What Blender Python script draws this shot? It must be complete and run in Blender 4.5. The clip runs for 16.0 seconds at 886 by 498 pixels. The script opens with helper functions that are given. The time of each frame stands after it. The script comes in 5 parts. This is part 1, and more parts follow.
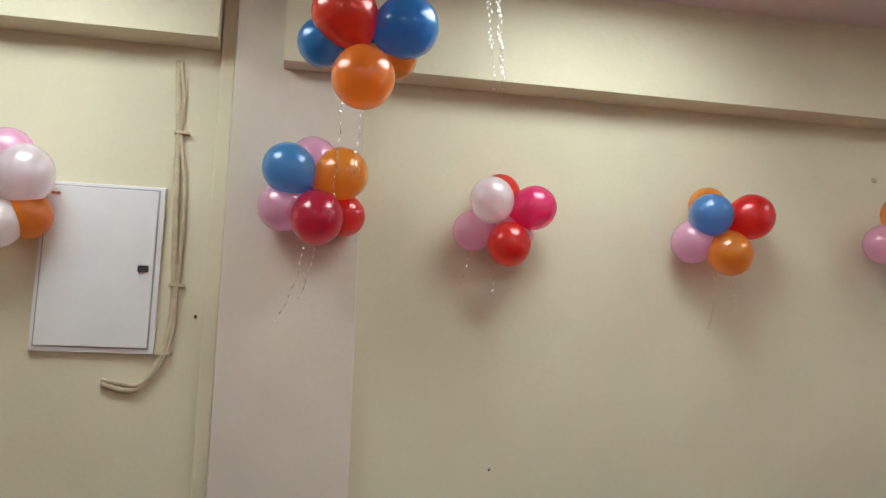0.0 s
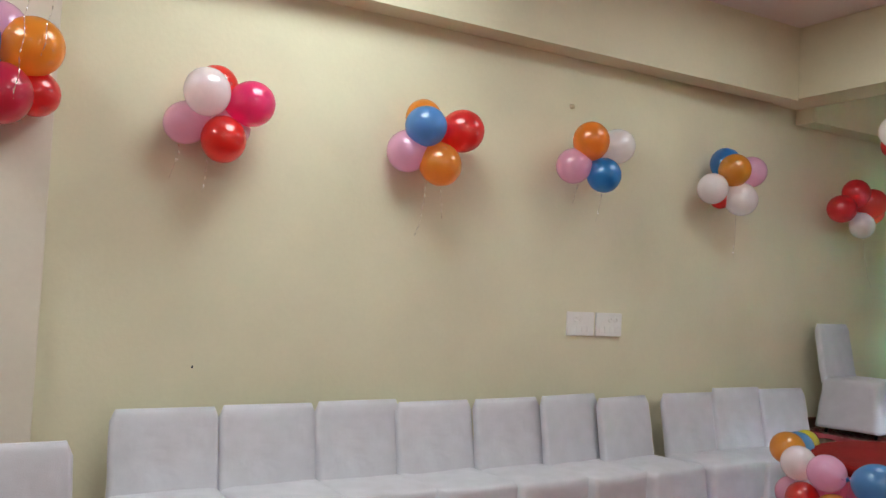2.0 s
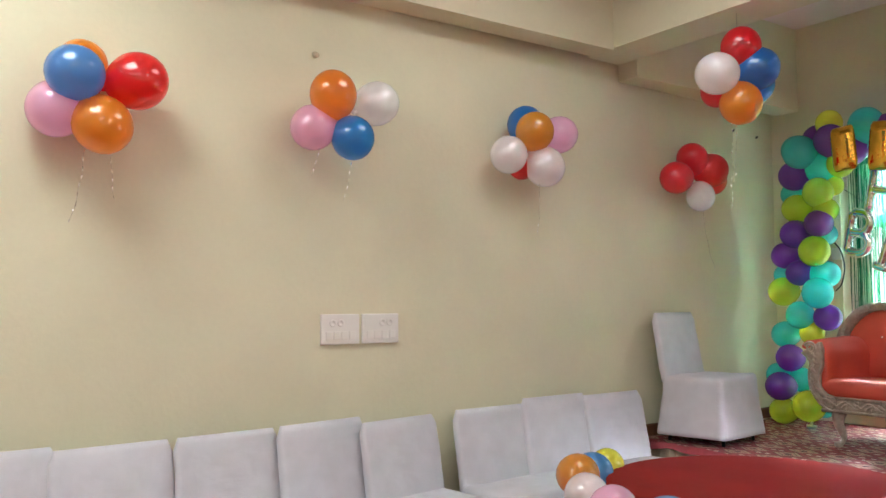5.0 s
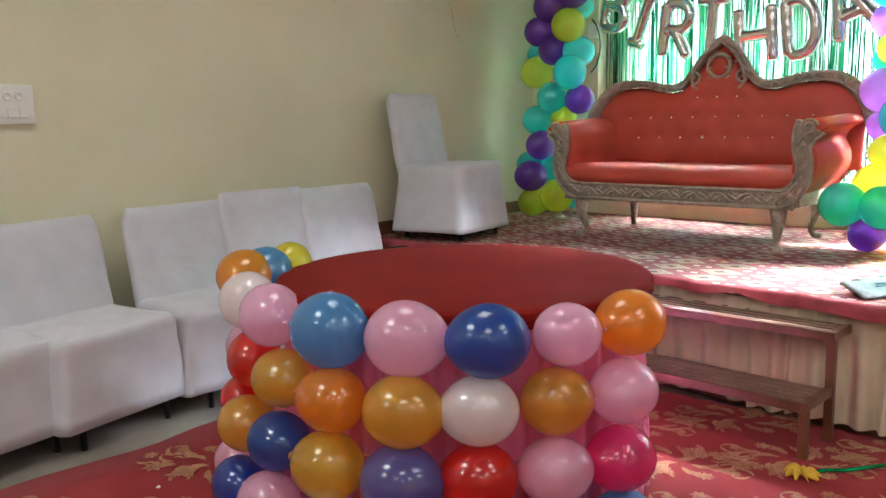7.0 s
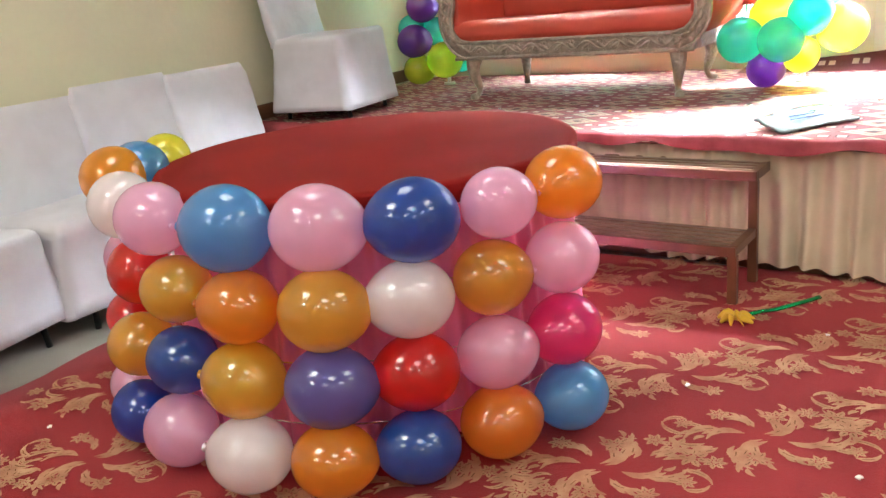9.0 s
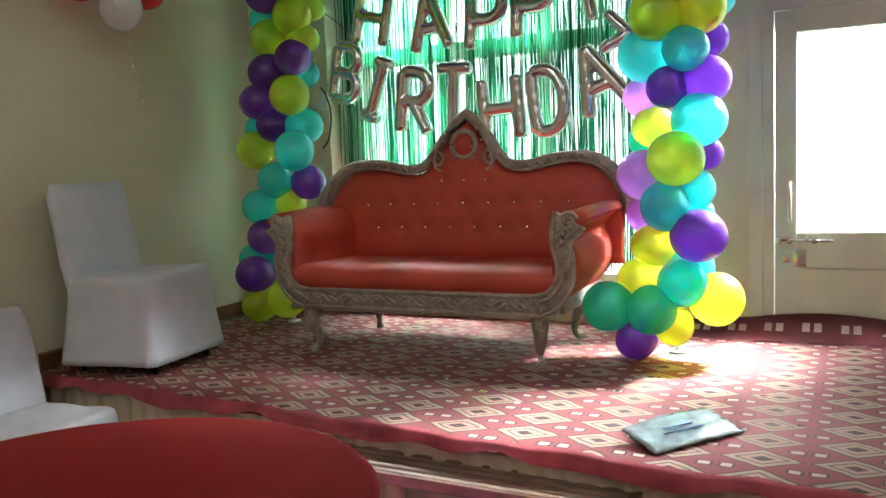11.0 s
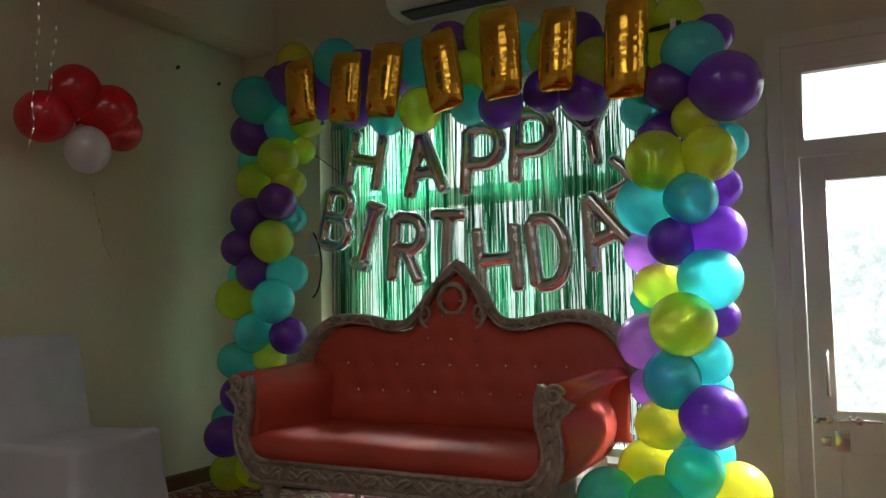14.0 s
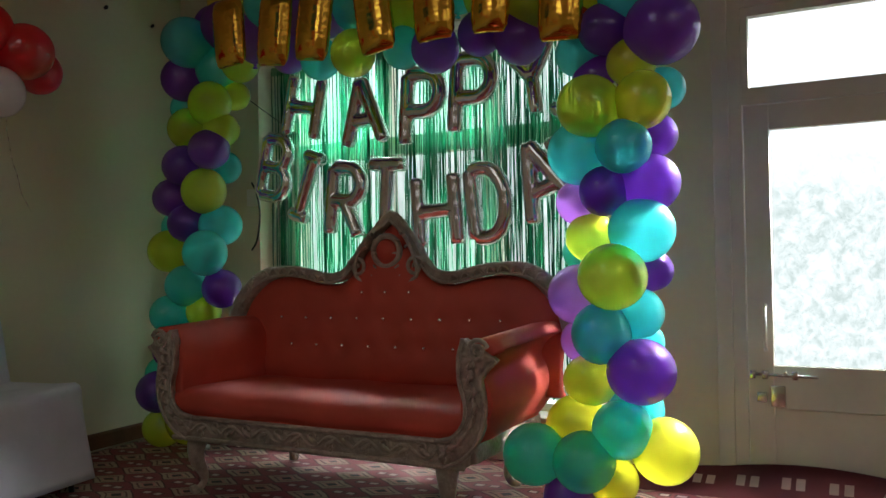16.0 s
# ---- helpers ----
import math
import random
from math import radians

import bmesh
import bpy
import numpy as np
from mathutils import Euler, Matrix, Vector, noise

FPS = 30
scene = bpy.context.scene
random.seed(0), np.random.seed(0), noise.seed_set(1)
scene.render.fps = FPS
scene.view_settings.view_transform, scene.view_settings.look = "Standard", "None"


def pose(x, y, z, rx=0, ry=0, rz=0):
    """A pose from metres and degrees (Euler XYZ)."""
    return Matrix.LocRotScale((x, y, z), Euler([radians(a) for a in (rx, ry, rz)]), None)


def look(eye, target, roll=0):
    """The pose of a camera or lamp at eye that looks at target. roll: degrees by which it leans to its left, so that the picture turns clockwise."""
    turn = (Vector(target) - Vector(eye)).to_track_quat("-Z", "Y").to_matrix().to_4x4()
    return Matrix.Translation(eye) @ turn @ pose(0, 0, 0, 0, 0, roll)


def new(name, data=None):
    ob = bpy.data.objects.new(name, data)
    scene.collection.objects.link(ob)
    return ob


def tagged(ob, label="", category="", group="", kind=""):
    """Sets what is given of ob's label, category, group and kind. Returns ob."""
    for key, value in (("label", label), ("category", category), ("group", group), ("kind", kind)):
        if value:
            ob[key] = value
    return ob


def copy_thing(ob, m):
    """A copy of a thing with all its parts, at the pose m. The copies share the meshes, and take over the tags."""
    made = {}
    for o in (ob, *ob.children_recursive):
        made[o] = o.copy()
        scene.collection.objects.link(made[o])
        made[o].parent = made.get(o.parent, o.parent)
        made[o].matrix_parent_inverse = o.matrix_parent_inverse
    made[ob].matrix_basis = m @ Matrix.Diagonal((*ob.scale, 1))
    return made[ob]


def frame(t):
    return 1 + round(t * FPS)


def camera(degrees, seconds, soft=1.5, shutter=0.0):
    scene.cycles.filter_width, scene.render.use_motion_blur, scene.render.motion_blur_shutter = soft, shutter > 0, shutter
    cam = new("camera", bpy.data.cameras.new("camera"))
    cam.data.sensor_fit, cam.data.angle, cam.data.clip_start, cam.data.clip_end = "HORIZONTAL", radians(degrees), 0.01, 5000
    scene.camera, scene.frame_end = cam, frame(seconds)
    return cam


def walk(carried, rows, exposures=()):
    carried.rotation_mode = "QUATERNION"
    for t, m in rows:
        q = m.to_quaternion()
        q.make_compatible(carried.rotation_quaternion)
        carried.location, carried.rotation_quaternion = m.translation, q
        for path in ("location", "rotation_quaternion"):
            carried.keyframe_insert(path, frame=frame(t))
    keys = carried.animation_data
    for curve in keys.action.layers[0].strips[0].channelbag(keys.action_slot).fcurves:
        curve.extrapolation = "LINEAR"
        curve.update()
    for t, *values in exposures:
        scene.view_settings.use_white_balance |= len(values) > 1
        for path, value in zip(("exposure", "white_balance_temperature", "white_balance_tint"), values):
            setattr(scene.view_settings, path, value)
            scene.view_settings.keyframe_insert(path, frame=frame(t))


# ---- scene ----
cam = camera(55.8, 16.0)
PATH = [
    (0, (1.753, 0.277, 1.565), (2.137, 2.214, 1.881), 1.5),
    (0.5, (1.777, 0.278, 1.605), (2.338, 2.189, 1.784), 1.5),
    (1, (1.803, 0.255, 1.601), (2.505, 2.125, 1.708), 1.7),
    (1.5, (1.821, 0.244, 1.595), (2.683, 2.045, 1.692), 2.4),
    (2, (1.841, 0.218, 1.597), (2.83, 1.953, 1.691), 2.9),
    (2.5, (1.931, 0.25, 1.574), (2.999, 1.938, 1.669), 1.8),
    (3, (2.157, 0.285, 1.56), (3.255, 1.951, 1.698), 1.7),
    (3.2, (2.269, 0.288, 1.591), (3.372, 1.952, 1.719), 2.6),
    (5.3, (3.739, 0.778, 1.53), (4.908, 2.397, 1.648), -1.5),
    (5.5, (3.91, 0.807, 1.526), (5.117, 2.4, 1.601), -1.8),
    (6, (4.251, 0.928, 1.475), (5.56, 2.44, 1.447), -1.9),
    (6.5, (4.459, 0.972, 1.368), (5.86, 2.397, 1.272), -0.1),
    (7, (4.504, 1.047, 1.288), (5.97, 2.373, 0.981), -1.2),
    (7.5, (4.454, 1.192, 1.24), (5.946, 2.443, 0.781), -4.5),
    (8, (4.423, 1.298, 1.203), (5.928, 2.475, 0.61), -5.9),
    (8.5, (4.456, 1.325, 1.205), (5.944, 2.483, 0.537), -6.5),
    (9, (4.676, 1.299, 1.215), (6.246, 2.381, 0.614), -5.7),
    (9.5, (4.906, 1.305, 1.263), (6.465, 2.48, 0.826), -3.7),
    (10, (5.131, 1.417, 1.301), (6.753, 2.522, 0.918), -3.3),
    (10.2, (5.216, 1.45, 1.339), (6.895, 2.478, 0.986), -3.3),
    (12.3, (5.825, 1.44, 1.529), (7.633, 2.294, 1.483), -3.7),
    (12.5, (5.86, 1.478, 1.529), (7.653, 2.363, 1.506), -4.4),
    (13, (5.942, 1.478, 1.562), (7.732, 2.365, 1.65), -6.2),
    (13.5, (6.028, 1.44, 1.563), (7.794, 2.372, 1.676), -3.6),
    (14, (6.106, 1.366, 1.552), (7.842, 2.35, 1.688), -1.2),
    (14.5, (6.143, 1.34, 1.573), (7.859, 2.36, 1.701), -1.3),
    (15, (6.257, 1.339, 1.546), (7.961, 2.377, 1.691), 1.1),
    (15.5, (6.33, 1.308, 1.537), (8.076, 2.277, 1.645), -1.0),
    (16, (6.331, 1.248, 1.531), (8.094, 2.192, 1.561), -1.0),
]
EXPOSURES = [(0.0, 0.15, 5700, 9), (1.0, 0.25, 5700, 8), (3.2, 0.48, 5800, 9), (6.0, 0.8, 5900, 10), (7.0, 0.5, 5900, 6), (8.0, 0.8, 6000, 9), (8.6, 1.1, 6100, 9), (9.1, 1.08, 6100, 7), (9.6, 0.65, 6100, 3),
             (10.2, 0.4, 6100, 0), (10.8, 0.0, 6100, 1), (11.8, -1.3, 6050, 5), (12.4, -1.45, 6150, 8), (14.5, -1.3, 6250, 9), (16.0, -1.45, 6150, 8)]
walk(cam, [(t, look(e, p, r)) for t, e, p, r in PATH], EXPOSURES)

# ---- world, sun, lights, exposure ----
world = bpy.data.worlds.new("sky")
scene.world = world
world.use_nodes = True
_n = world.node_tree.nodes
_sky = _n.new("ShaderNodeTexSky")
_sky.sky_type, _sky.sun_disc, _sky.sun_elevation, _sky.sun_rotation = "NISHITA", False, radians(47), radians(45)
world.node_tree.links.new(_sky.outputs[0], _n["Background"].inputs[0])
_n["Background"].inputs[1].default_value = 0.12

sun = new("sun", bpy.data.lights.new("sun", "SUN"))
sun.data.energy, sun.data.angle, sun.data.color = 2.2, radians(12), (1.0, 0.96, 0.9)
sun.matrix_world = look((14, 8, 9.2), (8, 2, 0))


def area(name, eye, target, sx, sy, watts, colour):
    ob = new(name, bpy.data.lights.new(name, "AREA"))
    ob.data.shape, ob.data.size, ob.data.size_y, ob.data.energy, ob.data.color = "RECTANGLE", sx, sy, watts, colour
    ob.matrix_world = look(eye, target)
    return ob


STAGE = 0.525
CEIL = 3.93
area("window_daylight", (10.85, 4.55, 3.3), (9.5, 3.0, 0.8), 0.5, 0.9, 3000, (0.93, 0.98, 1.0))
area("door_daylight", (10.75, 0.5, 3.45), (9.5, 1.9, 0.6), 1.2, 0.8, 260, (0.93, 0.98, 1.0))
side = area("door_side_daylight", (10.9, 0.85, 3.05), (9.2, 2.45, 1.05), 0.6, 0.5, 310, (0.95, 0.98, 1.0))
side.data.spread = radians(40)
LAMPS = [(3.5, 3.7, 23), (0.4, 3.7, 25), (6.5, 3.2, 5.5), (3.5, 0.2, 8), (0.4, 0.0, 9), (6.3, -0.6, 7), (0.4, -2.9, 8), (3.5, -2.9, 9), (6.3, -2.9, 8)]
for lx, ly, watts in LAMPS:
    area("lamp_light", (lx, ly, CEIL - 0.07), (lx, ly, 0), 1.1, 1.1, watts, (0.97, 1.0, 0.86))


# ---- materials ----
def nodes_of(name):
    m = bpy.data.materials.new(name)
    m.use_nodes = True
    t = m.node_tree
    return m, t, t.nodes["Principled BSDF"]


def mat(name, col, rough=0.6, metal=0.0, vary=0.12, scale=2.0, fine=70.0, bump=0.12, dist=0.004, coat=0.0, dirt=None):
    """A surface with broad and fine variation of colour and a fine relief."""
    m, t, p = nodes_of(name)
    N, L = t.nodes, t.links
    tc = N.new("ShaderNodeTexCoord")
    a, b = N.new("ShaderNodeTexNoise"), N.new("ShaderNodeTexNoise")
    a.inputs["Scale"].default_value, a.inputs["Detail"].default_value = scale, 5
    b.inputs["Scale"].default_value, b.inputs["Detail"].default_value = fine, 3
    for q in (a, b):
        L.new(tc.outputs["Object"], q.inputs["Vector"])
    mix = N.new("ShaderNodeMix")
    mix.data_type = "RGBA"
    d = dirt or tuple(c * (1 - 2 * vary) for c in col)
    mix.inputs[6].default_value = (*d, 1)
    mix.inputs[7].default_value = (*[min(1, c * (1 + vary * 0.4)) for c in col], 1)
    add = N.new("ShaderNodeMath")
    add.operation = "MULTIPLY_ADD"
    L.new(b.outputs[0], add.inputs[0])
    add.inputs[1].default_value = 0.35
    ramp = N.new("ShaderNodeMapRange")
    ramp.inputs[1].default_value, ramp.inputs[2].default_value = 0.3, 0.75
    L.new(a.outputs[0], ramp.inputs[0])
    L.new(ramp.outputs[0], add.inputs[2])
    L.new(add.outputs[0], mix.inputs[0])
    L.new(mix.outputs[2], p.inputs["Base Color"])
    p.inputs["Roughness"].default_value, p.inputs["Metallic"].default_value, p.inputs["Coat Weight"].default_value = rough, metal, coat
    if rough >= 0.7:
        p.inputs["Specular IOR Level"].default_value = 0.2
    bp = N.new("ShaderNodeBump")
    bp.inputs["Strength"].default_value, bp.inputs["Distance"].default_value = bump, dist
    L.new(b.outputs[0], bp.inputs["Height"])
    L.new(bp.outputs[0], p.inputs["Normal"])
    return m


def balloon_mat(name, col, clear):
    """Pearly stretched latex: part paint, part glow through the skin, part see-through, with a wet gloss."""
    m, t, p = nodes_of(name)
    N, L = t.nodes, t.links
    tc, n, oi = N.new("ShaderNodeTexCoord"), N.new("ShaderNodeTexNoise"), N.new("ShaderNodeObjectInfo")
    n.inputs["Scale"].default_value = 2.2
    L.new(tc.outputs["Object"], n.inputs["Vector"])
    hs, mr, mr2 = N.new("ShaderNodeHueSaturation"), N.new("ShaderNodeMapRange"), N.new("ShaderNodeMapRange")
    hs.inputs["Color"].default_value = (*col, 1)
    mr.inputs[3].default_value, mr.inputs[4].default_value = 0.85, 1.15
    mr2.inputs[3].default_value, mr2.inputs[4].default_value = 0.487, 0.513
    L.new(n.outputs[0], mr.inputs[0])
    L.new(oi.outputs["Random"], mr2.inputs[0])
    L.new(mr2.outputs[0], hs.inputs["Hue"])
    L.new(mr.outputs[0], hs.inputs["Value"])
    L.new(hs.outputs[0], p.inputs["Base Color"])
    p.inputs["Roughness"].default_value, p.inputs["Metallic"].default_value = 0.38, 0.12
    tr, see, gl, lw = N.new("ShaderNodeBsdfTranslucent"), N.new("ShaderNodeBsdfTransparent"), N.new("ShaderNodeBsdfGlossy"), N.new("ShaderNodeLayerWeight")
    tr.inputs[0].default_value = (*[min(1, c ** 0.8 * 1.1 + 0.02) for c in col], 1)
    see.inputs[0].default_value = (*[min(1, c ** 0.5) for c in col], 1)
    gl.inputs["Color"].default_value, gl.inputs["Roughness"].default_value = (1, 1, 1, 1), 0.13
    m1, m2, m3 = N.new("ShaderNodeMixShader"), N.new("ShaderNodeMixShader"), N.new("ShaderNodeMixShader")
    m1.inputs[0].default_value, m2.inputs[0].default_value = 0.5, clear
    lw.inputs["Blend"].default_value = 0.5
    pw, ma = N.new("ShaderNodeMath"), N.new("ShaderNodeMath")
    pw.operation, ma.operation = "POWER", "MULTIPLY_ADD"
    pw.inputs[1].default_value, ma.inputs[1].default_value, ma.inputs[2].default_value = 4.0, 0.6, 0.05
    L.new(lw.outputs["Facing"], pw.inputs[0])
    L.new(pw.outputs[0], ma.inputs[0])
    L.new(ma.outputs[0], m3.inputs[0])
    for sh, a, b in ((m1, p, tr), (m2, m1, see), (m3, m2, gl)):
        L.new(a.outputs[0], sh.inputs[1])
        L.new(b.outputs[0], sh.inputs[2])
    L.new(m3.outputs[0], N["Material Output"].inputs[0])
    return m


COLOURS = {"red": (0.8, 0.025, 0.015), "crimson": (0.66, 0.015, 0.06), "magenta": (0.85, 0.04, 0.24), "pink": (0.98, 0.57, 0.79),
           "white": (0.95, 0.92, 0.96), "orange": (0.92, 0.34, 0.025), "gold": (0.82, 0.5, 0.06), "yellow": (0.92, 0.84, 0.06),
           "lime": (0.72, 0.8, 0.06), "blue": (0.025, 0.24, 0.66), "sky": (0.12, 0.37, 0.76), "navy": (0.018, 0.085, 0.46),
           "teal": (0.11, 0.8, 0.8), "purple": (0.2, 0.045, 0.46), "violet": (0.64, 0.28, 0.86), "violetblue": (0.17, 0.16, 0.52)}
CLEAR = {"yellow": 0.34, "lime": 0.46, "orange": 0.22, "gold": 0.2, "teal": 0.28, "red": 0.15, "crimson": 0.15, "magenta": 0.15, "pink": 0.18, "violet": 0.2, "sky": 0.15, "violetblue": 0.15}
BALLOON = {k: balloon_mat("latex_" + k, c, CLEAR.get(k, 0.1)) for k, c in COLOURS.items()}

WALL = mat("cream_wall_paint", (0.72, 0.68, 0.5), 0.75, vary=0.07, scale=0.9, fine=35, bump=0.25, dist=0.004)
BEAM = mat("cream_beam_paint", (0.72, 0.68, 0.5), 0.75, vary=0.07, scale=1.1, fine=30, bump=0.25, dist=0.004)
PILASTER = mat("beige_pilaster_paint", (0.71, 0.65, 0.55), 0.75, vary=0.07, scale=1.0, fine=35, bump=0.25, dist=0.004)
CEILING = mat("ceiling_paint", (0.76, 0.7, 0.68), 0.85, vary=0.06, scale=0.8, fine=40)
FLOORTILE = mat("grey_marble_floor", (0.25, 0.225, 0.19), 0.3, vary=0.16, scale=3.0, fine=20, bump=0.03)
CARPET = mat("red_carpet_pile", (0.27, 0.02, 0.022), 0.9, vary=0.3, scale=1.6, fine=260, bump=0.5, dist=0.004, dirt=(0.2, 0.008, 0.01))
for _p in [q for q in CARPET.node_tree.nodes if q.bl_idname == "ShaderNodeBsdfPrincipled"]:
    _p.inputs["Sheen Weight"].default_value, _p.inputs["Sheen Roughness"].default_value, _p.inputs["Sheen Tint"].default_value = 0.2, 0.5, (1.0, 0.5, 0.56, 1)
VEIN = mat("brown_carpet_pile", (0.24, 0.11, 0.045), 0.95, vary=0.28, scale=5.0, fine=260, bump=0.7, dist=0.006)
MOTIF = mat("beige_carpet_pile", (0.46, 0.26, 0.15), 0.95, vary=0.3, scale=16.0, fine=260, bump=0.35, dist=0.005, dirt=(0.33, 0.12, 0.07))
COVER = mat("white_chair_cover", (0.6, 0.59, 0.64), 0.8, vary=0.06, scale=6, fine=240, bump=0.35, dist=0.003)
_t = COVER.node_tree
_b = [q for q in _t.nodes if q.bl_idname == "ShaderNodeBump"][0]
_w, _wb = _t.nodes.new("ShaderNodeTexNoise"), _t.nodes.new("ShaderNodeBump")
_w.inputs["Scale"].default_value, _w.inputs["Detail"].default_value, _w.inputs["Distortion"].default_value = 3.5, 3, 0.6
_wb.inputs["Strength"].default_value, _wb.inputs["Distance"].default_value = 0.4, 0.03
_t.links.new([q for q in _t.nodes if q.bl_idname == "ShaderNodeTexCoord"][0].outputs["Object"], _w.inputs["Vector"])
_t.links.new(_w.outputs[0], _wb.inputs["Height"])
_t.links.new(_wb.outputs[0], _b.inputs["Normal"])
LEGBLACK = mat("black_chair_metal", (0.02, 0.02, 0.02), 0.4, metal=0.6)
REDCLOTH = mat("red_table_cloth", (0.2, 0.006, 0.004), 0.9, vary=0.12, scale=3, fine=320, bump=0.4, dist=0.002)
PINKSATIN = mat("pink_satin", (0.8, 0.22, 0.42), 0.38, vary=0.1, scale=6, fine=90, bump=0.1)
BEIGECLOTH = mat("beige_skirt_cloth", (0.62, 0.52, 0.38), 0.7, vary=0.1, scale=5, fine=220, bump=0.25, dist=0.002)
LEATHER = mat("coral_leatherette", (0.56, 0.075, 0.045), 0.56, vary=0.12, scale=3, fine=160, bump=0.3, dist=0.002)
CARVED = mat("carved_grey_brown_wood", (0.42, 0.35, 0.285), 0.4, vary=0.2, scale=26, fine=60, bump=0.9, dist=0.012)
BENCHWOOD = mat("brown_varnished_wood", (0.15, 0.062, 0.027), 0.35, vary=0.25, scale=7, fine=50, bump=0.15, coat=0.3)
# slats a paler brown than the bench rails and legs
SLATWOOD = mat("paler_bench_slat", (0.22, 0.14, 0.095), 0.35, vary=0.25, scale=7, fine=50, bump=0.15)
FRAMEPAINT = mat("cream_frame_paint", (0.74, 0.7, 0.58), 0.5, vary=0.08, scale=3, fine=40, bump=0.1)
WHITEMETAL = mat("white_enamel", (0.8, 0.8, 0.8), 0.4, vary=0.04, scale=3, fine=30, bump=0.05)
WHITEPLASTIC = mat("white_plastic", (0.82, 0.8, 0.76), 0.35, vary=0.04, scale=5, fine=30, bump=0.03)
DARK = mat("dark_plastic", (0.03, 0.03, 0.035), 0.4)
CABLE = mat("old_cable_sleeve", (0.6, 0.53, 0.36), 0.7, vary=0.15, scale=12, fine=40, bump=0.3)
BLACKCABLE = mat("black_cable", (0.015, 0.015, 0.015), 0.5)
CHROME = mat("steel", (0.62, 0.62, 0.6), 0.25, metal=1.0, vary=0.05)
CRYSTAL = mat("crystal_button", (0.85, 0.82, 0.78), 0.08, metal=0.9, vary=0.02)
SILVERFOIL = mat("silver_foil", (0.82, 0.79, 0.81), 0.14, metal=1.0, vary=0.05, scale=20, fine=16, bump=0.08, dist=0.012)
GOLDFOIL = mat("gold_foil", (0.9, 0.5, 0.06), 0.14, metal=1.0, vary=0.05, scale=20, fine=14, bump=0.12, dist=0.012)
RIBBON = mat("silver_ribbon", (0.85, 0.85, 0.85), 0.12, metal=1.0, vary=0.03)
PACKET = mat("pale_blue_packet", (0.4, 0.46, 0.48), 0.2, metal=0.5, vary=0.25, scale=18, fine=60, bump=0.5)
REDLOGO = mat("red_badge", (0.5, 0.12, 0.08), 0.5)
BLUEPRINT = mat("blue_sticker_ink", (0.05, 0.09, 0.25), 0.5)
FLOWER = mat("yellow_petal", (0.75, 0.5, 0.03), 0.6)
SEAM = mat("grey_seam", (0.4, 0.4, 0.4), 0.6)
GREENFOIL_R = mat("green_ribbon", (0.02, 0.35, 0.12), 0.25, metal=0.8)
BORDER = mat("maroon_carpet_border", (0.1, 0.02, 0.022), 0.95, vary=0.25, scale=4, fine=240, bump=0.6, dist=0.005)
EDGEWOOL = mat("rose_carpet_edge", (0.36, 0.07, 0.085), 0.95, vary=0.25, scale=6, fine=240, bump=0.6, dist=0.005)
CREAMWOOL = mat("cream_carpet_wool", (0.36, 0.25, 0.21), 0.95, vary=0.15, scale=6, fine=240, bump=0.6, dist=0.005)


def curtain_mat():
    m, t, p = nodes_of("green_foil_strands")
    N, L = t.nodes, t.links
    g = N.new("ShaderNodeNewGeometry")
    r = N.new("ShaderNodeValToRGB")
    r.color_ramp.elements[0].color, r.color_ramp.elements[1].color = (0.0, 0.07, 0.03, 1), (0.62, 0.74, 0.68, 1)
    for at, c in ((0.35, (0.01, 0.24, 0.1, 1)), (0.7, (0.05, 0.5, 0.24, 1))):
        r.color_ramp.elements.new(at).color = c
    L.new(g.outputs["Random Per Island"], r.inputs[0])
    L.new(r.outputs[0], p.inputs["Base Color"])
    p.inputs["Metallic"].default_value, p.inputs["Roughness"].default_value = 0.75, 0.2
    tr = N.new("ShaderNodeBsdfTranslucent")
    tr.inputs[0].default_value = (0.06, 0.5, 0.24, 1)
    mx = N.new("ShaderNodeMixShader")
    mx.inputs[0].default_value = 0.1
    L.new(p.outputs[0], mx.inputs[1])
    L.new(tr.outputs[0], mx.inputs[2])
    L.new(mx.outputs[0], N["Material Output"].inputs[0])
    return m


GREENFOIL = curtain_mat()


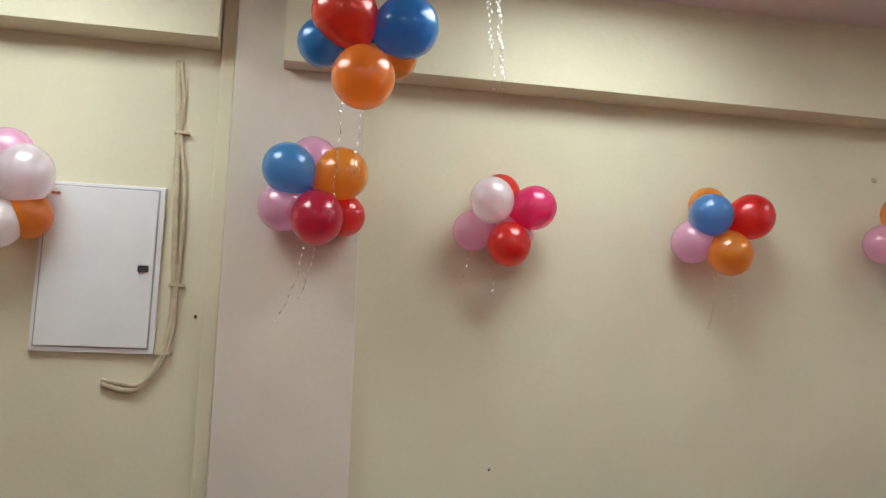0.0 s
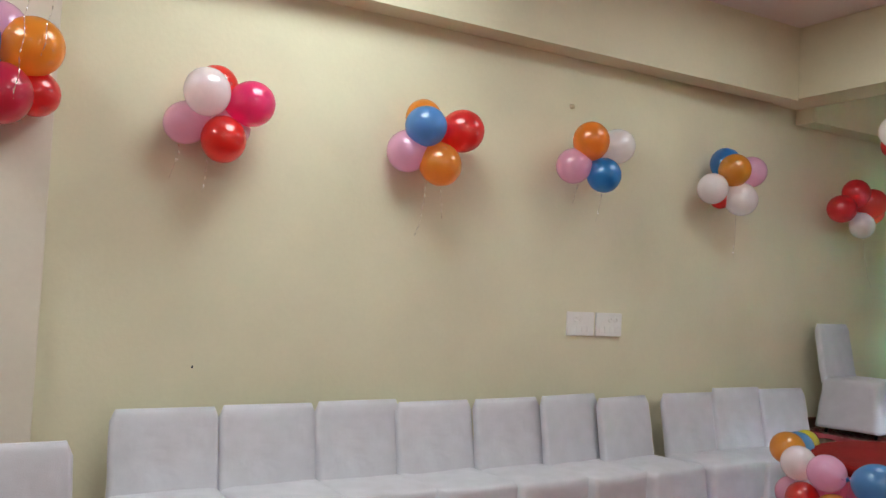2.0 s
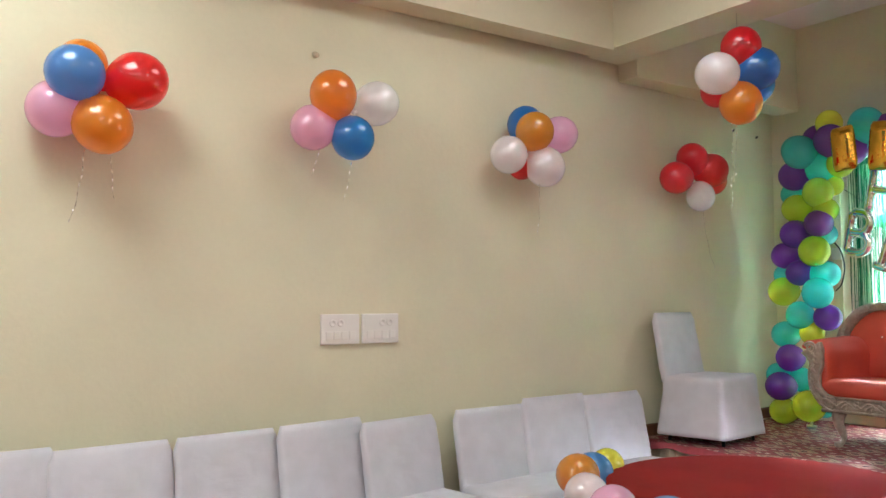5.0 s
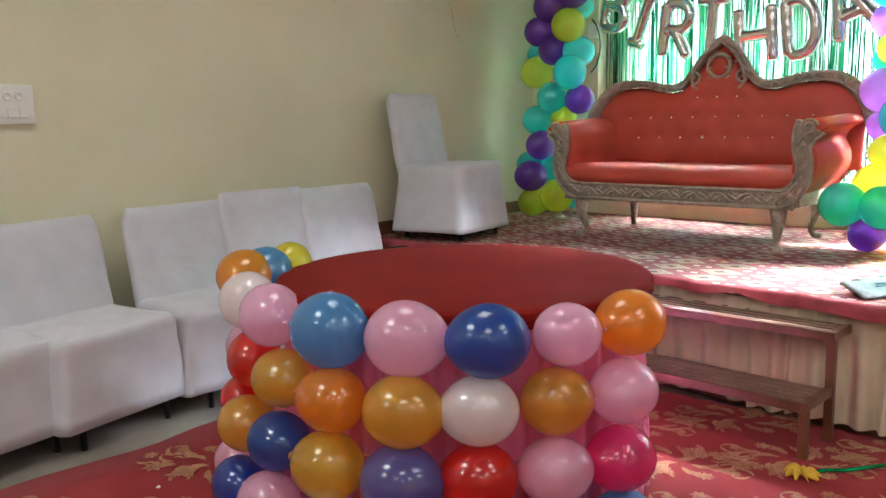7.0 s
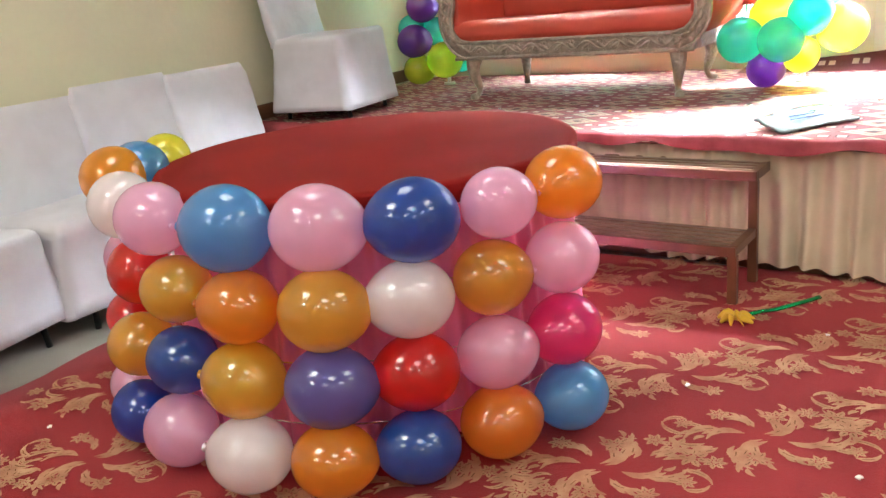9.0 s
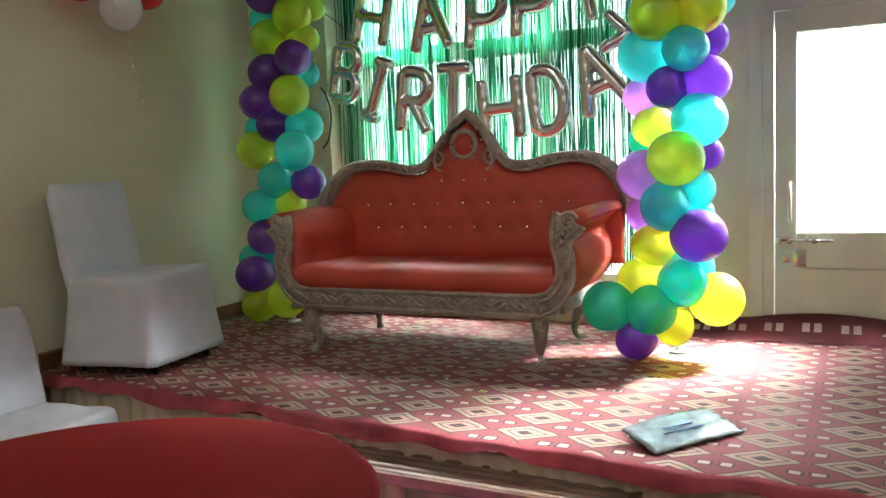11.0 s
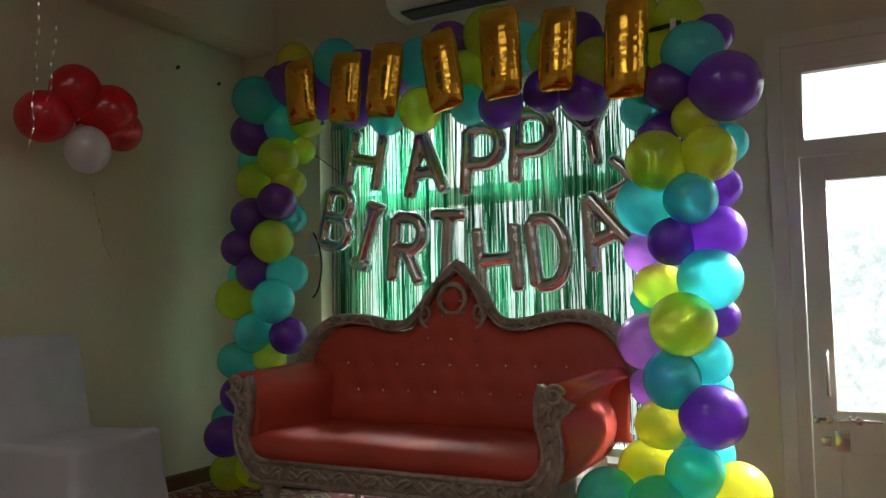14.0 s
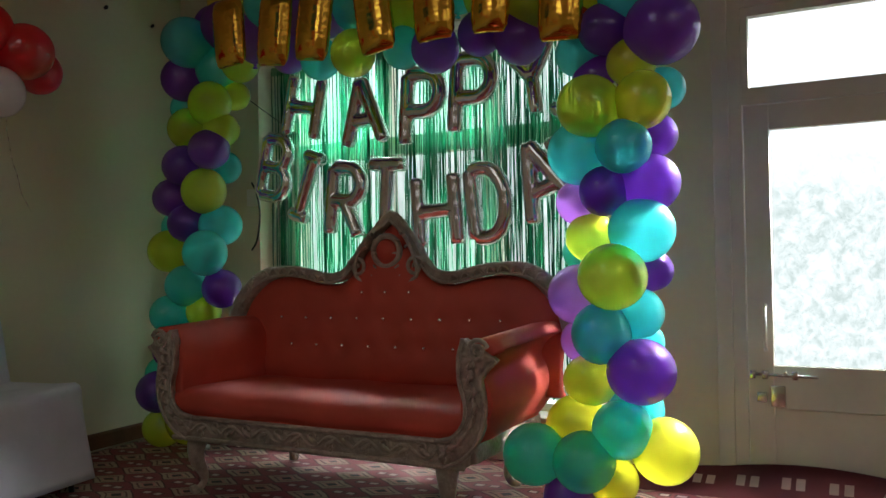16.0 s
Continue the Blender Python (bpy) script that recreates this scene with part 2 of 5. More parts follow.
def stage_carpet_mat():
    """Woven lattice: beige diamonds with dark hearts, red ground, paired pale squares."""
    m, t, p = nodes_of("patterned_stage_carpet")
    N, L = t.nodes, t.links
    tc = N.new("ShaderNodeTexCoord")
    sp = N.new("ShaderNodeSeparateXYZ")
    L.new(tc.outputs["Object"], sp.inputs[0])

    def math_(op, a, b=None, c=None):
        q = N.new("ShaderNodeMath")
        q.operation = op
        for i, v in enumerate((a, b, c)):
            if v is None:
                continue
            if isinstance(v, (int, float)):
                q.inputs[i].default_value = v
            else:
                L.new(v, q.inputs[i])
        return q.outputs[0]

    def cell(v, size, shift=0.0):
        return math_("ABSOLUTE", math_("SUBTRACT", math_("FRACT", math_("ADD", math_("DIVIDE", v, size), shift + 50)), 0.5))

    def below(v, lim):
        return math_("LESS_THAN", v, lim)

    def mixc(fac, a, b):
        q = N.new("ShaderNodeMix")
        q.data_type = "RGBA"
        L.new(fac, q.inputs[0])
        for i, v in ((6, a), (7, b)):
            if isinstance(v, tuple):
                q.inputs[i].default_value = (*v, 1)
            else:
                L.new(v, q.inputs[i])
        return q.outputs[2]

    x, y = sp.outputs[0], sp.outputs[1]
    wv = N.new("ShaderNodeTexNoise")    # the weave is never quite straight
    wv.inputs["Scale"].default_value = 7.0
    L.new(tc.outputs["Object"], wv.inputs["Vector"])
    bend = math_("MULTIPLY", math_("SUBTRACT", wv.outputs[0], 0.5), 0.03)
    x, y = math_("ADD", x, bend), math_("SUBTRACT", y, bend)
    a, b = cell(x, 0.18), cell(y, 0.26)
    a2, b2 = cell(x, 0.18, 0.5), cell(y, 0.26, 0.5)
    d = math_("ADD", a, b)
    red, maroon, beige, pale, dark = (0.21, 0.038, 0.04), (0.075, 0.02, 0.018), (0.37, 0.25, 0.175), (0.52, 0.38, 0.32), (0.035, 0.018, 0.016)
    col = mixc(below(d, 0.49), red, maroon)
    col = mixc(below(d, 0.44), col, beige)
    col = mixc(below(d, 0.32), col, (0.13, 0.05, 0.04))
    col = mixc(below(d, 0.265), col, beige)
    col = mixc(below(d, 0.2), col, (0.45, 0.2, 0.16))
    col = mixc(below(d, 0.14), col, dark)
    sq = math_("MAXIMUM", math_("ABSOLUTE", math_("SUBTRACT", a2, 0.0)), math_("ABSOLUTE", math_("SUBTRACT", b2, 0.13)))
    col = mixc(below(sq, 0.105), col, maroon)
    col = mixc(below(sq, 0.07), col, pale)
    n = N.new("ShaderNodeTexNoise")
    n.inputs["Scale"].default_value = 1.7
    L.new(tc.outputs["Object"], n.inputs["Vector"])
    hs = N.new("ShaderNodeHueSaturation")
    mr = N.new("ShaderNodeMapRange")
    mr.inputs[3].default_value, mr.inputs[4].default_value = 0.75, 1.25
    L.new(n.outputs[0], mr.inputs[0])
    L.new(mr.outputs[0], hs.inputs["Value"])
    L.new(col, hs.inputs["Color"])
    L.new(hs.outputs[0], p.inputs["Base Color"])
    p.inputs["Roughness"].default_value = 0.8
    f = N.new("ShaderNodeTexNoise")
    f.inputs["Scale"].default_value = 260
    L.new(tc.outputs["Object"], f.inputs["Vector"])
    bp = N.new("ShaderNodeBump")
    bp.inputs["Strength"].default_value, bp.inputs["Distance"].default_value = 0.5, 0.004
    L.new(f.outputs[0], bp.inputs["Height"])
    L.new(bp.outputs[0], p.inputs["Normal"])
    return m


STAGECARPET = stage_carpet_mat()


def glass_mat():
    m, t, p = nodes_of("window_glass")
    p.inputs["Base Color"].default_value = (0.97, 0.99, 0.98, 1)
    p.inputs["Roughness"].default_value, p.inputs["Transmission Weight"].default_value, p.inputs["IOR"].default_value = 0.02, 1.0, 1.05
    return m


GLASS = glass_mat()


def lamp_mat(strength):
    m, t, p = nodes_of("lamp_diffuser")
    p.inputs["Base Color"].default_value = (0.9, 0.9, 0.9, 1)
    p.inputs["Emission Color"].default_value, p.inputs["Emission Strength"].default_value = (1, 0.95, 0.87, 1), strength
    return m


DIFFUSER = lamp_mat(3.0)


def backdrop_mat():
    """Hazy bright trees under a white sky, haze and glow painted as emission."""
    m, t, p = nodes_of("glowing_hazy_trees")
    N, L = t.nodes, t.links
    tc = N.new("ShaderNodeTexCoord")
    sp = N.new("ShaderNodeSeparateXYZ")
    L.new(tc.outputs["Object"], sp.inputs[0])
    a, b = N.new("ShaderNodeTexNoise"), N.new("ShaderNodeTexNoise")
    a.inputs["Scale"].default_value, a.inputs["Detail"].default_value, a.inputs["Distortion"].default_value = 5.5, 9, 0.4
    a.inputs["Roughness"].default_value = 0.72
    b.inputs["Scale"].default_value, b.inputs["Detail"].default_value = 0.5, 6
    for q in (a, b):
        L.new(tc.outputs["Object"], q.inputs["Vector"])
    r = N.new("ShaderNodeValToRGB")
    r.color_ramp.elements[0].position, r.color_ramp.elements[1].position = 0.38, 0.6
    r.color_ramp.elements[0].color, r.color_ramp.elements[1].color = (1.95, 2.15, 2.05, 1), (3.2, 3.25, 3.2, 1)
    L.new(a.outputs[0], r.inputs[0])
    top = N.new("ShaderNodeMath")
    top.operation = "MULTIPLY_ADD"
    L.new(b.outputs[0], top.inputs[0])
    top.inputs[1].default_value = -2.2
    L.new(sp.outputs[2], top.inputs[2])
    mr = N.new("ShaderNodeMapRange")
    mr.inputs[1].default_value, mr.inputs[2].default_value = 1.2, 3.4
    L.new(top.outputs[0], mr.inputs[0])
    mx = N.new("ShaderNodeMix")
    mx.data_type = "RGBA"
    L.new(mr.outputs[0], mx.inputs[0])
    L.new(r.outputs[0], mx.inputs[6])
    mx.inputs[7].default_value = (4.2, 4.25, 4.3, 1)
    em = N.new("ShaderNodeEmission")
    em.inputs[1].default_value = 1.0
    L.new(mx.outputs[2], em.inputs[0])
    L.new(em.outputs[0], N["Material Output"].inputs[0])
    return m


BACKDROP = backdrop_mat()


# ---- building helpers ----
def link_mesh(name, bm, material, smooth=True):
    bmesh.ops.recalc_face_normals(bm, faces=bm.faces[:])
    me = bpy.data.meshes.new(name)
    bm.to_mesh(me)
    bm.free()
    me.materials.append(material)
    if smooth:
        me.polygons.foreach_set("use_smooth", [True] * len(me.polygons))
    return new(name, me)


def part(name, bm, material, parent=None, label="", smooth=True):
    ob = link_mesh(name, bm, material, smooth)
    ob.parent = parent
    if label:
        ob["label"] = label
    return ob


def thing(name, at, label, category, group="", kind="", turn=0.0):
    ob = new(name)
    ob.empty_display_size = 0.1
    ob.matrix_basis = pose(*at, 0, 0, turn)
    return tagged(ob, label, category, group, kind)


def box(bm, a, b, bevel=0.0):
    vs = bmesh.ops.create_cube(bm, size=1)["verts"]
    for v in vs:
        v.co = Vector([(a[i] + b[i]) / 2 + v.co[i] * (b[i] - a[i]) for i in range(3)])
    if bevel:
        es = list({e for v in vs for e in v.link_edges})
        bmesh.ops.bevel(bm, geom=es, offset=bevel, segments=2, affect="EDGES", profile=0.6)
    return vs


def boxes(*pairs, bevel=0.0):
    bm = bmesh.new()
    for a, b in pairs:
        box(bm, a, b, bevel)
    return bm


def loft(bm, rings, cap=True, closed=True):
    """Skin from ring to ring; each ring is a list of points."""
    rows = [[bm.verts.new(p) for p in r] for r in rings]
    n = len(rows[0])
    for r, s in zip(rows, rows[1:]):
        for i in range(n if closed else n - 1):
            j = (i + 1) % n
            bm.faces.new((r[i], r[j], s[j], s[i]))
    if cap and closed:
        bm.faces.new(rows[0][::-1])
        bm.faces.new(rows[-1])
    return rows


def tube(bm, pts, radii, n=8, flat=1.0, cap=True):
    """A round rod along a line of points."""
    pts = [Vector(p) for p in pts]
    if isinstance(radii, (int, float)):
        radii = [radii] * len(pts)
    rings, side = [], None
    for i, p in enumerate(pts):
        d = (pts[min(i + 1, len(pts) - 1)] - pts[max(i - 1, 0)]).normalized()
        if side is None:
            side = d.orthogonal().normalized()
        side = (side - d * side.dot(d)).normalized()
        up = d.cross(side)
        rings.append([p + (side * math.cos(2 * math.pi * k / n) + up * math.sin(2 * math.pi * k / n) * flat) * radii[i] for k in range(n)])
    loft(bm, rings, cap)


def curve(pts, steps=6):
    """A smooth line through the points (Catmull-Rom)."""
    P = [Vector(p) for p in pts]
    P = [P[0] * 2 - P[1]] + P + [P[-1] * 2 - P[-2]]
    out = []
    for i in range(1, len(P) - 2):
        for k in range(steps):
            t = k / steps
            out.append(0.5 * ((2 * P[i]) + (P[i + 1] - P[i - 1]) * t + (2 * P[i - 1] - 5 * P[i] + 4 * P[i + 1] - P[i + 2]) * t * t
                              + (3 * P[i] - P[i - 1] - 3 * P[i + 1] + P[i + 2]) * t ** 3))
    return out + [P[-2]]


def rrect(w, d, r, z, n=6, ox=0.0, oy=0.0):
    """A rounded rectangle of points round the z axis."""
    pts = []
    for cx, cy, a0 in ((w - r, d - r, 0), (r - w, d - r, 90), (r - w, r - d, 180), (w - r, r - d, 270)):
        for k in range(n):
            a = radians(a0 + 90 * k / (n - 1))
            pts.append(Vector((ox + cx + r * math.cos(a), oy + cy + r * math.sin(a), z)))
    return pts


# ---- the room ----
def slab(name, a, b, material, label, kind="structure", category="wall"):
    return tagged(link_mesh(name, boxes((a, b)), material, False), label, category, kind=kind)


XE, YW = 10.2, 5.0                      # end wall and long wall
slab("floor", (-3.2, -4.2, -0.15), (10.6, 5.5, -0.012), FLOORTILE, "pale grey marble floor along the wall", category="floor")
slab("ceiling", (-3.2, -4.2, CEIL), (10.6, 5.5, CEIL + 0.12), CEILING, "plain off-white plastered ceiling", category="ceiling")
slab("wall_south", (-3.2, -4.4, -0.1), (10.6, -4.2, CEIL), WALL, "cream painted plaster wall behind")
slab("wall_west", (-3.4, -4.2, -0.1), (-3.2, 5.5, CEIL), WALL, "cream painted plaster wall at the far end")

bm = bmesh.new()                        # the long wall runs very slightly out of square past the switches
loft(bm, [[Vector((x, y, z)) for x, y in ((-3.2, 5.0), (6.0, 5.0), (10.2, 5.17), (10.5, 5.17), (10.5, 5.45), (-3.2, 5.45))] for z in (-0.1, CEIL)])
tagged(part("wall_north", bm, WALL, smooth=False), "long cream painted wall with faint stains", "wall", kind="structure")

D0, D1, DT = -0.06, 1.85, 2.675           # door opening
W0, W1, WB, WT = 2.44, 4.55, 0.74, 2.78  # window opening
bm = boxes(((XE, W1, -0.1), (XE + 0.28, 5.17, CEIL)), ((XE, D1, -0.1), (XE + 0.28, W0, CEIL)), ((XE, -4.2, -0.1), (XE + 0.28, D0, CEIL)),
           ((XE, W0, -0.1), (XE + 0.28, W1, WB)), ((XE, W0, WT), (XE + 0.28, W1, CEIL)),
           ((XE, D0, DT), (XE + 0.28, D1, CEIL)), ((XE, D0, -0.1), (XE + 0.28, D1, STAGE)))
tagged(part("wall_east", bm, WALL, smooth=False), "cream end wall with a window and a glazed door", "wall", kind="structure")

slab("beam_long", (1.72, 4.8, 3.315), (7.8, 4.999, CEIL), BEAM, "cream ceiling beam along the long wall", category="beam")
slab("beam_bay", (-3.2, 4.8, 3.41), (1.36, 4.999, CEIL), BEAM, "cream ceiling beam over the panel bay", category="beam")
slab("beam_cross", (7.8, -4.2, 3.33), (8.15, 5.1, CEIL), BEAM, "cream beam across the room over the stage edge", category="beam")
slab("beam_stage", (8.15, 4.9, 3.2), (10.2, 5.12, CEIL), BEAM, "cream ceiling beam above the stage wall", category="beam")
bm = boxes(((1.452, 4.93, -0.02), (2.19, 4.999, CEIL - 0.001)), bevel=0.006)
tagged(part("pilaster", bm, PILASTER, smooth=False), "beige painted pilaster proud of the wall", "pilaster", kind="structure")
bm = boxes(((1.37, 4.972, -0.01), (1.45, 4.999, CEIL - 0.002)), bevel=0.008)
tagged(part("trim", bm, WALL, smooth=False), "rounded plaster fillet beside the pilaster", "trim", kind="structure")

# emissive sheet for the outdoor view; it also sends light through the openings
slab("backdrop", (19.0, -14, -5), (19.1, 22, 16), BACKDROP, "glowing painted sheet of hazy bright trees and white sky outside", category="backdrop")
slab("ground", (10.6, -14, -0.6), (19.0, 22, -0.5), FLOORTILE, "pale concrete terrace outside", category="ground")

# window behind the foil curtain
win = tagged(new("window_1"), "cream wooden window with daylight behind the curtain", "window", kind="structure")
fx0, fx1 = XE + 0.14, XE + 0.26
part("window_frame", boxes(((fx0, W1 - 0.18, WB), (fx1, W1 - 0.001, WT)), ((fx0, W0 + 0.001, WB), (fx1, W0 + 0.06, WT)),
                           ((fx0, W0 + 0.06, WT - 0.07), (fx1, W1 - 0.18, WT)), ((fx0, W0 + 0.06, WB), (fx1, W1 - 0.18, WB + 0.06))), FRAMEPAINT, win, smooth=False)
part("transom", boxes(((fx0 + 0.02, W0 + 0.06, 2.14), (fx1, W1 - 0.18, 2.24))), FRAMEPAINT, win, smooth=False)
for my in (3.12, 3.78):
    part("mullion", boxes(((fx0 + 0.024, my - 0.035, WB + 0.06), (fx1 - 0.004, my + 0.035, WT - 0.07))), FRAMEPAINT, win, smooth=False)
for y0, y1 in ((W0 + 0.06, 3.085), (3.155, 3.745), (3.815, W1 - 0.18)):
    for z0, z1 in ((WB + 0.06, 2.14), (2.24, WT - 0.07)):
        pane = part("pane", boxes(((XE + 0.2, y0, z0), (XE + 0.205, y1, z1))), GLASS, win, smooth=False)
        pane.visible_shadow = False
part("window_sill", boxes(((XE - 0.04, W0 + 0.002, WB + 0.001), (XE + 0.139, W1 - 0.002, WB + 0.02)), bevel=0.006), FRAMEPAINT, win, smooth=False)

# glazed door with its fanlight; second leaf unseen, added to let in daylight
door = tagged(new("door_1"), "closed cream glass-paned door with fanlight and an added unseen second leaf", "door", kind="structure")
part("door_frame", boxes(((XE - 0.012, D1 - 0.035, STAGE), (XE + 0.12, D1 + 0.018, DT + 0.03)), ((XE - 0.012, D0 - 0.02, STAGE), (XE + 0.12, D0 + 0.055, DT + 0.03)),
                         ((XE - 0.012, D0 + 0.055, DT - 0.05), (XE + 0.12, D1 - 0.035, DT + 0.03)), ((XE - 0.01, D0 + 0.055, 2.195), (XE + 0.12, D1 - 0.035, 2.235))),
     FRAMEPAINT, door, smooth=False)
part("casing", boxes(((XE - 0.022, D1 + 0.019, STAGE + 0.01), (XE - 0.001, D1 + 0.088, DT + 0.1)), ((XE - 0.022, D0 - 0.08, DT + 0.031), (XE - 0.001, D1 + 0.018, DT + 0.1)), bevel=0.004), FRAMEPAINT, door, smooth=False)
fan = part("fanlight", boxes(((XE, D1 - 0.065, 2.235), (XE + 0.05, D1 - 0.035, DT - 0.05)), ((XE, D0 + 0.055, 2.235), (XE + 0.05, D0 + 0.1, DT - 0.05)),
                             ((XE, D0 + 0.1, 2.235), (XE + 0.05, D1 - 0.065, 2.27)), ((XE, D0 + 0.1, DT - 0.09), (XE + 0.05, D1 - 0.065, DT - 0.05))), FRAMEPAINT, door, smooth=False)
pane = part("pane", boxes(((XE + 0.022, D0 + 0.1, 2.27), (XE + 0.027, D1 - 0.065, DT - 0.09))), GLASS, fan, smooth=False)
pane.visible_shadow = False
for y0, y1 in ((0.905, D1 - 0.04), (D0 + 0.06, 0.895)):
    leaf = part("door_leaf", boxes(((XE, y1 - 0.105, 0.55), (XE + 0.045, y1, 2.19)), ((XE, y0, 0.55), (XE + 0.045, y0 + 0.105, 2.19)),
                                   ((XE, y0 + 0.105, 2.08), (XE + 0.045, y1 - 0.105, 2.19)), ((XE, y0 + 0.105, 0.87), (XE + 0.045, y1 - 0.105, 1.055)),
                                   ((XE, y0 + 0.105, 0.55), (XE + 0.045, y1 - 0.105, 0.6)), bevel=0.004), FRAMEPAINT, door, smooth=False)
    part("door_panel", boxes(((XE + 0.014, y0 + 0.105, 0.6), (XE + 0.034, y1 - 0.105, 0.87))), FRAMEPAINT, leaf, smooth=False)
    pane = part("pane", boxes(((XE + 0.02, y0 + 0.105, 1.055), (XE + 0.025, y1 - 0.105, 2.08))), GLASS, leaf, smooth=False)
    pane.visible_shadow = False
bm = bmesh.new()
tube(bm, [(XE - 0.02, 1.80, 1.02), (XE - 0.02, 1.53, 1.015)], 0.007, 8)
tube(bm, [(XE - 0.02, 1.655, 1.02), (XE - 0.045, 1.655, 1.035)], 0.006, 8)
for yy in (1.74, 1.62, 1.79):
    box(bm, (XE - 0.03, yy - 0.012, 1.0), (XE - 0.001, yy + 0.012, 1.035), 0.003)
part("bolt", bm, CHROME, door, "steel sliding bolt")
bm = bmesh.new()
tube(bm, [(XE - 0.002, 1.735, 1.12), (XE - 0.035, 1.735, 1.14), (XE - 0.035, 1.735, 1.3), (XE - 0.002, 1.735, 1.32)], 0.008, 8)
part("door_handle", bm, FRAMEPAINT, door, "painted pull handle")
part("lock_plate", boxes(((XE - 0.012, 1.66, 0.88), (XE - 0.001, 1.72, 0.97)), ((XE - 0.02, 1.735, 0.9), (XE - 0.001, 1.775, 0.94)), bevel=0.003), CHROME, door)

# ceiling lamps
lamp = thing("ceiling_light", (LAMPS[0][0], LAMPS[0][1], CEIL), "square white panel lamp fixed to the ceiling", "ceiling light", "ceiling lamps")
part("housing", boxes(((-0.6, -0.6, -0.035), (0.6, 0.6, 0.0)), bevel=0.01), WHITEMETAL, lamp, smooth=False)
part("diffuser", boxes(((-0.56, -0.56, -0.055), (0.56, 0.56, -0.036)), bevel=0.008), DIFFUSER, lamp, smooth=False)
for lx, ly, watts in LAMPS[1:]:
    copy_thing(lamp, pose(lx, ly, CEIL))

# ---- stage ----
def edge_x(y):
    return 7.95 + (y - 1.65) * 0.085


bm = bmesh.new()
foot = [(edge_x(-4.1) + 0.05, -4.1), (edge_x(5.0) + 0.05, 5.0), (10.195, 5.16), (10.195, -4.1)]
loft(bm, [[Vector((x, y, z)) for x, y in foot] for z in (-0.011, STAGE - 0.03)])
tagged(part("stage", bm, BENCHWOOD, smooth=False), "low wooden stage platform under a patterned carpet", "stage", kind="structure")

stage_rug = thing("stage_carpet", (9.0, 0, STAGE), "pink and maroon geometric patterned carpet over the stage", "carpet", kind="structure")
bm = bmesh.new()
rows = []
for i in range(181):
    y = -4.1 + i * 9.2 / 180
    e = edge_x(y) + 0.012 * math.sin(y * 9.0) + 0.008 * math.sin(y * 23.0)
    lip = 0.03 + 0.012 * math.sin(y * 6.3 + 1) + 0.008 * math.sin(y * 17)
    rise = 0.0 if y > 2.5 else min(1.0, (2.5 - y) * 2.0) * (0.05 + 0.02 * math.sin(y * 5))
    wall_x = 10.19
    cols = [(e - 0.012, STAGE - lip), (e - 0.006, STAGE - 0.02), (e + 0.006, STAGE - 0.004), (e + 0.04, STAGE)]
    for k in range(1, 30):
        x = e + 0.04 + (wall_x - 0.25 - e - 0.04) * k / 29
        cols.append((x, STAGE + 0.0025 * noise.noise(Vector((x * 2.5, y * 2.5, 0))) + 0.002))
    cols += [(wall_x - 0.16, STAGE + 0.004 + rise * 0.15), (wall_x - 0.08, STAGE + 0.006 + rise * 0.6), (wall_x - 0.02, STAGE + 0.008 + rise)]
    rows.append([Vector((x - 9.0, y, z - STAGE)) for x, z in cols])
loft(bm, rows, closed=False)
rug_sheet = part("carpet_sheet", bm, STAGECARPET, stage_rug)
sol = rug_sheet.modifiers.new("thickness", "SOLIDIFY")
sol.thickness, sol.offset = 0.005, 1.0

bm = bmesh.new()                        # plain bound edge along the stage front
rows = []
for i in range(361):
    y = -4.1 + i * 9.1 / 360
    e = edge_x(y) + 0.012 * math.sin(y * 9.0) + 0.008 * math.sin(y * 23.0)
    lip = 0.033 + 0.012 * math.sin(y * 6.3 + 1) + 0.008 * math.sin(y * 17)
    rows.append([Vector((x - 9.0, y, z)) for x, z in ((e - 0.021, -lip), (e - 0.016, -0.02), (e - 0.002, 0.004), (e + 0.012, 0.0095), (e + 0.028 + 0.006 * math.sin(y * 31), 0.0115))])
loft(bm, rows, closed=False)
part("bound_edge", bm, EDGEWOOL, stage_rug, "plain rose red bound carpet edge")

bm = bmesh.new()
rows = []
for i in range(61):
    y = -1.5 + i * 4.15 / 60
    rise = min(1.0, max(0.0, (2.65 - y) * 2.0)) * (0.07 + 0.025 * math.sin(y * 5))
    rows.append([Vector((x - 9.0, y, z)) for x, z in ((9.93, 0.008), (10.02, 0.011 + rise * 0.15), (10.1, 0.014 + rise * 0.65), (10.165, 0.017 + rise), (10.185, 0.019 + rise))])
loft(bm, rows, closed=False)
border = part("carpet_border", bm, BORDER, stage_rug, "maroon carpet border pushed up against the wall")
for i in range(22):
    y = -1.3 + i * 0.18
    rise = min(1.0, max(0.0, (2.65 - y) * 2.0)) * (0.07 + 0.025 * math.sin(y * 5))
    bm = bmesh.new()
    for dy in (0.0, 0.055):
        vs = [bm.verts.new((x - 9.0, y + dy + k, z + 0.004)) for x, z, k in ((10.04, 0.012 + rise * 0.28, 0), (10.095, 0.014 + rise * 0.63, 0), (10.095, 0.014 + rise * 0.63, 0.035), (10.04, 0.012 + rise * 0.28, 0.035))]
        bm.faces.new(vs)
    part("woven_square", bm, CREAMWOOL, border, smooth=False)

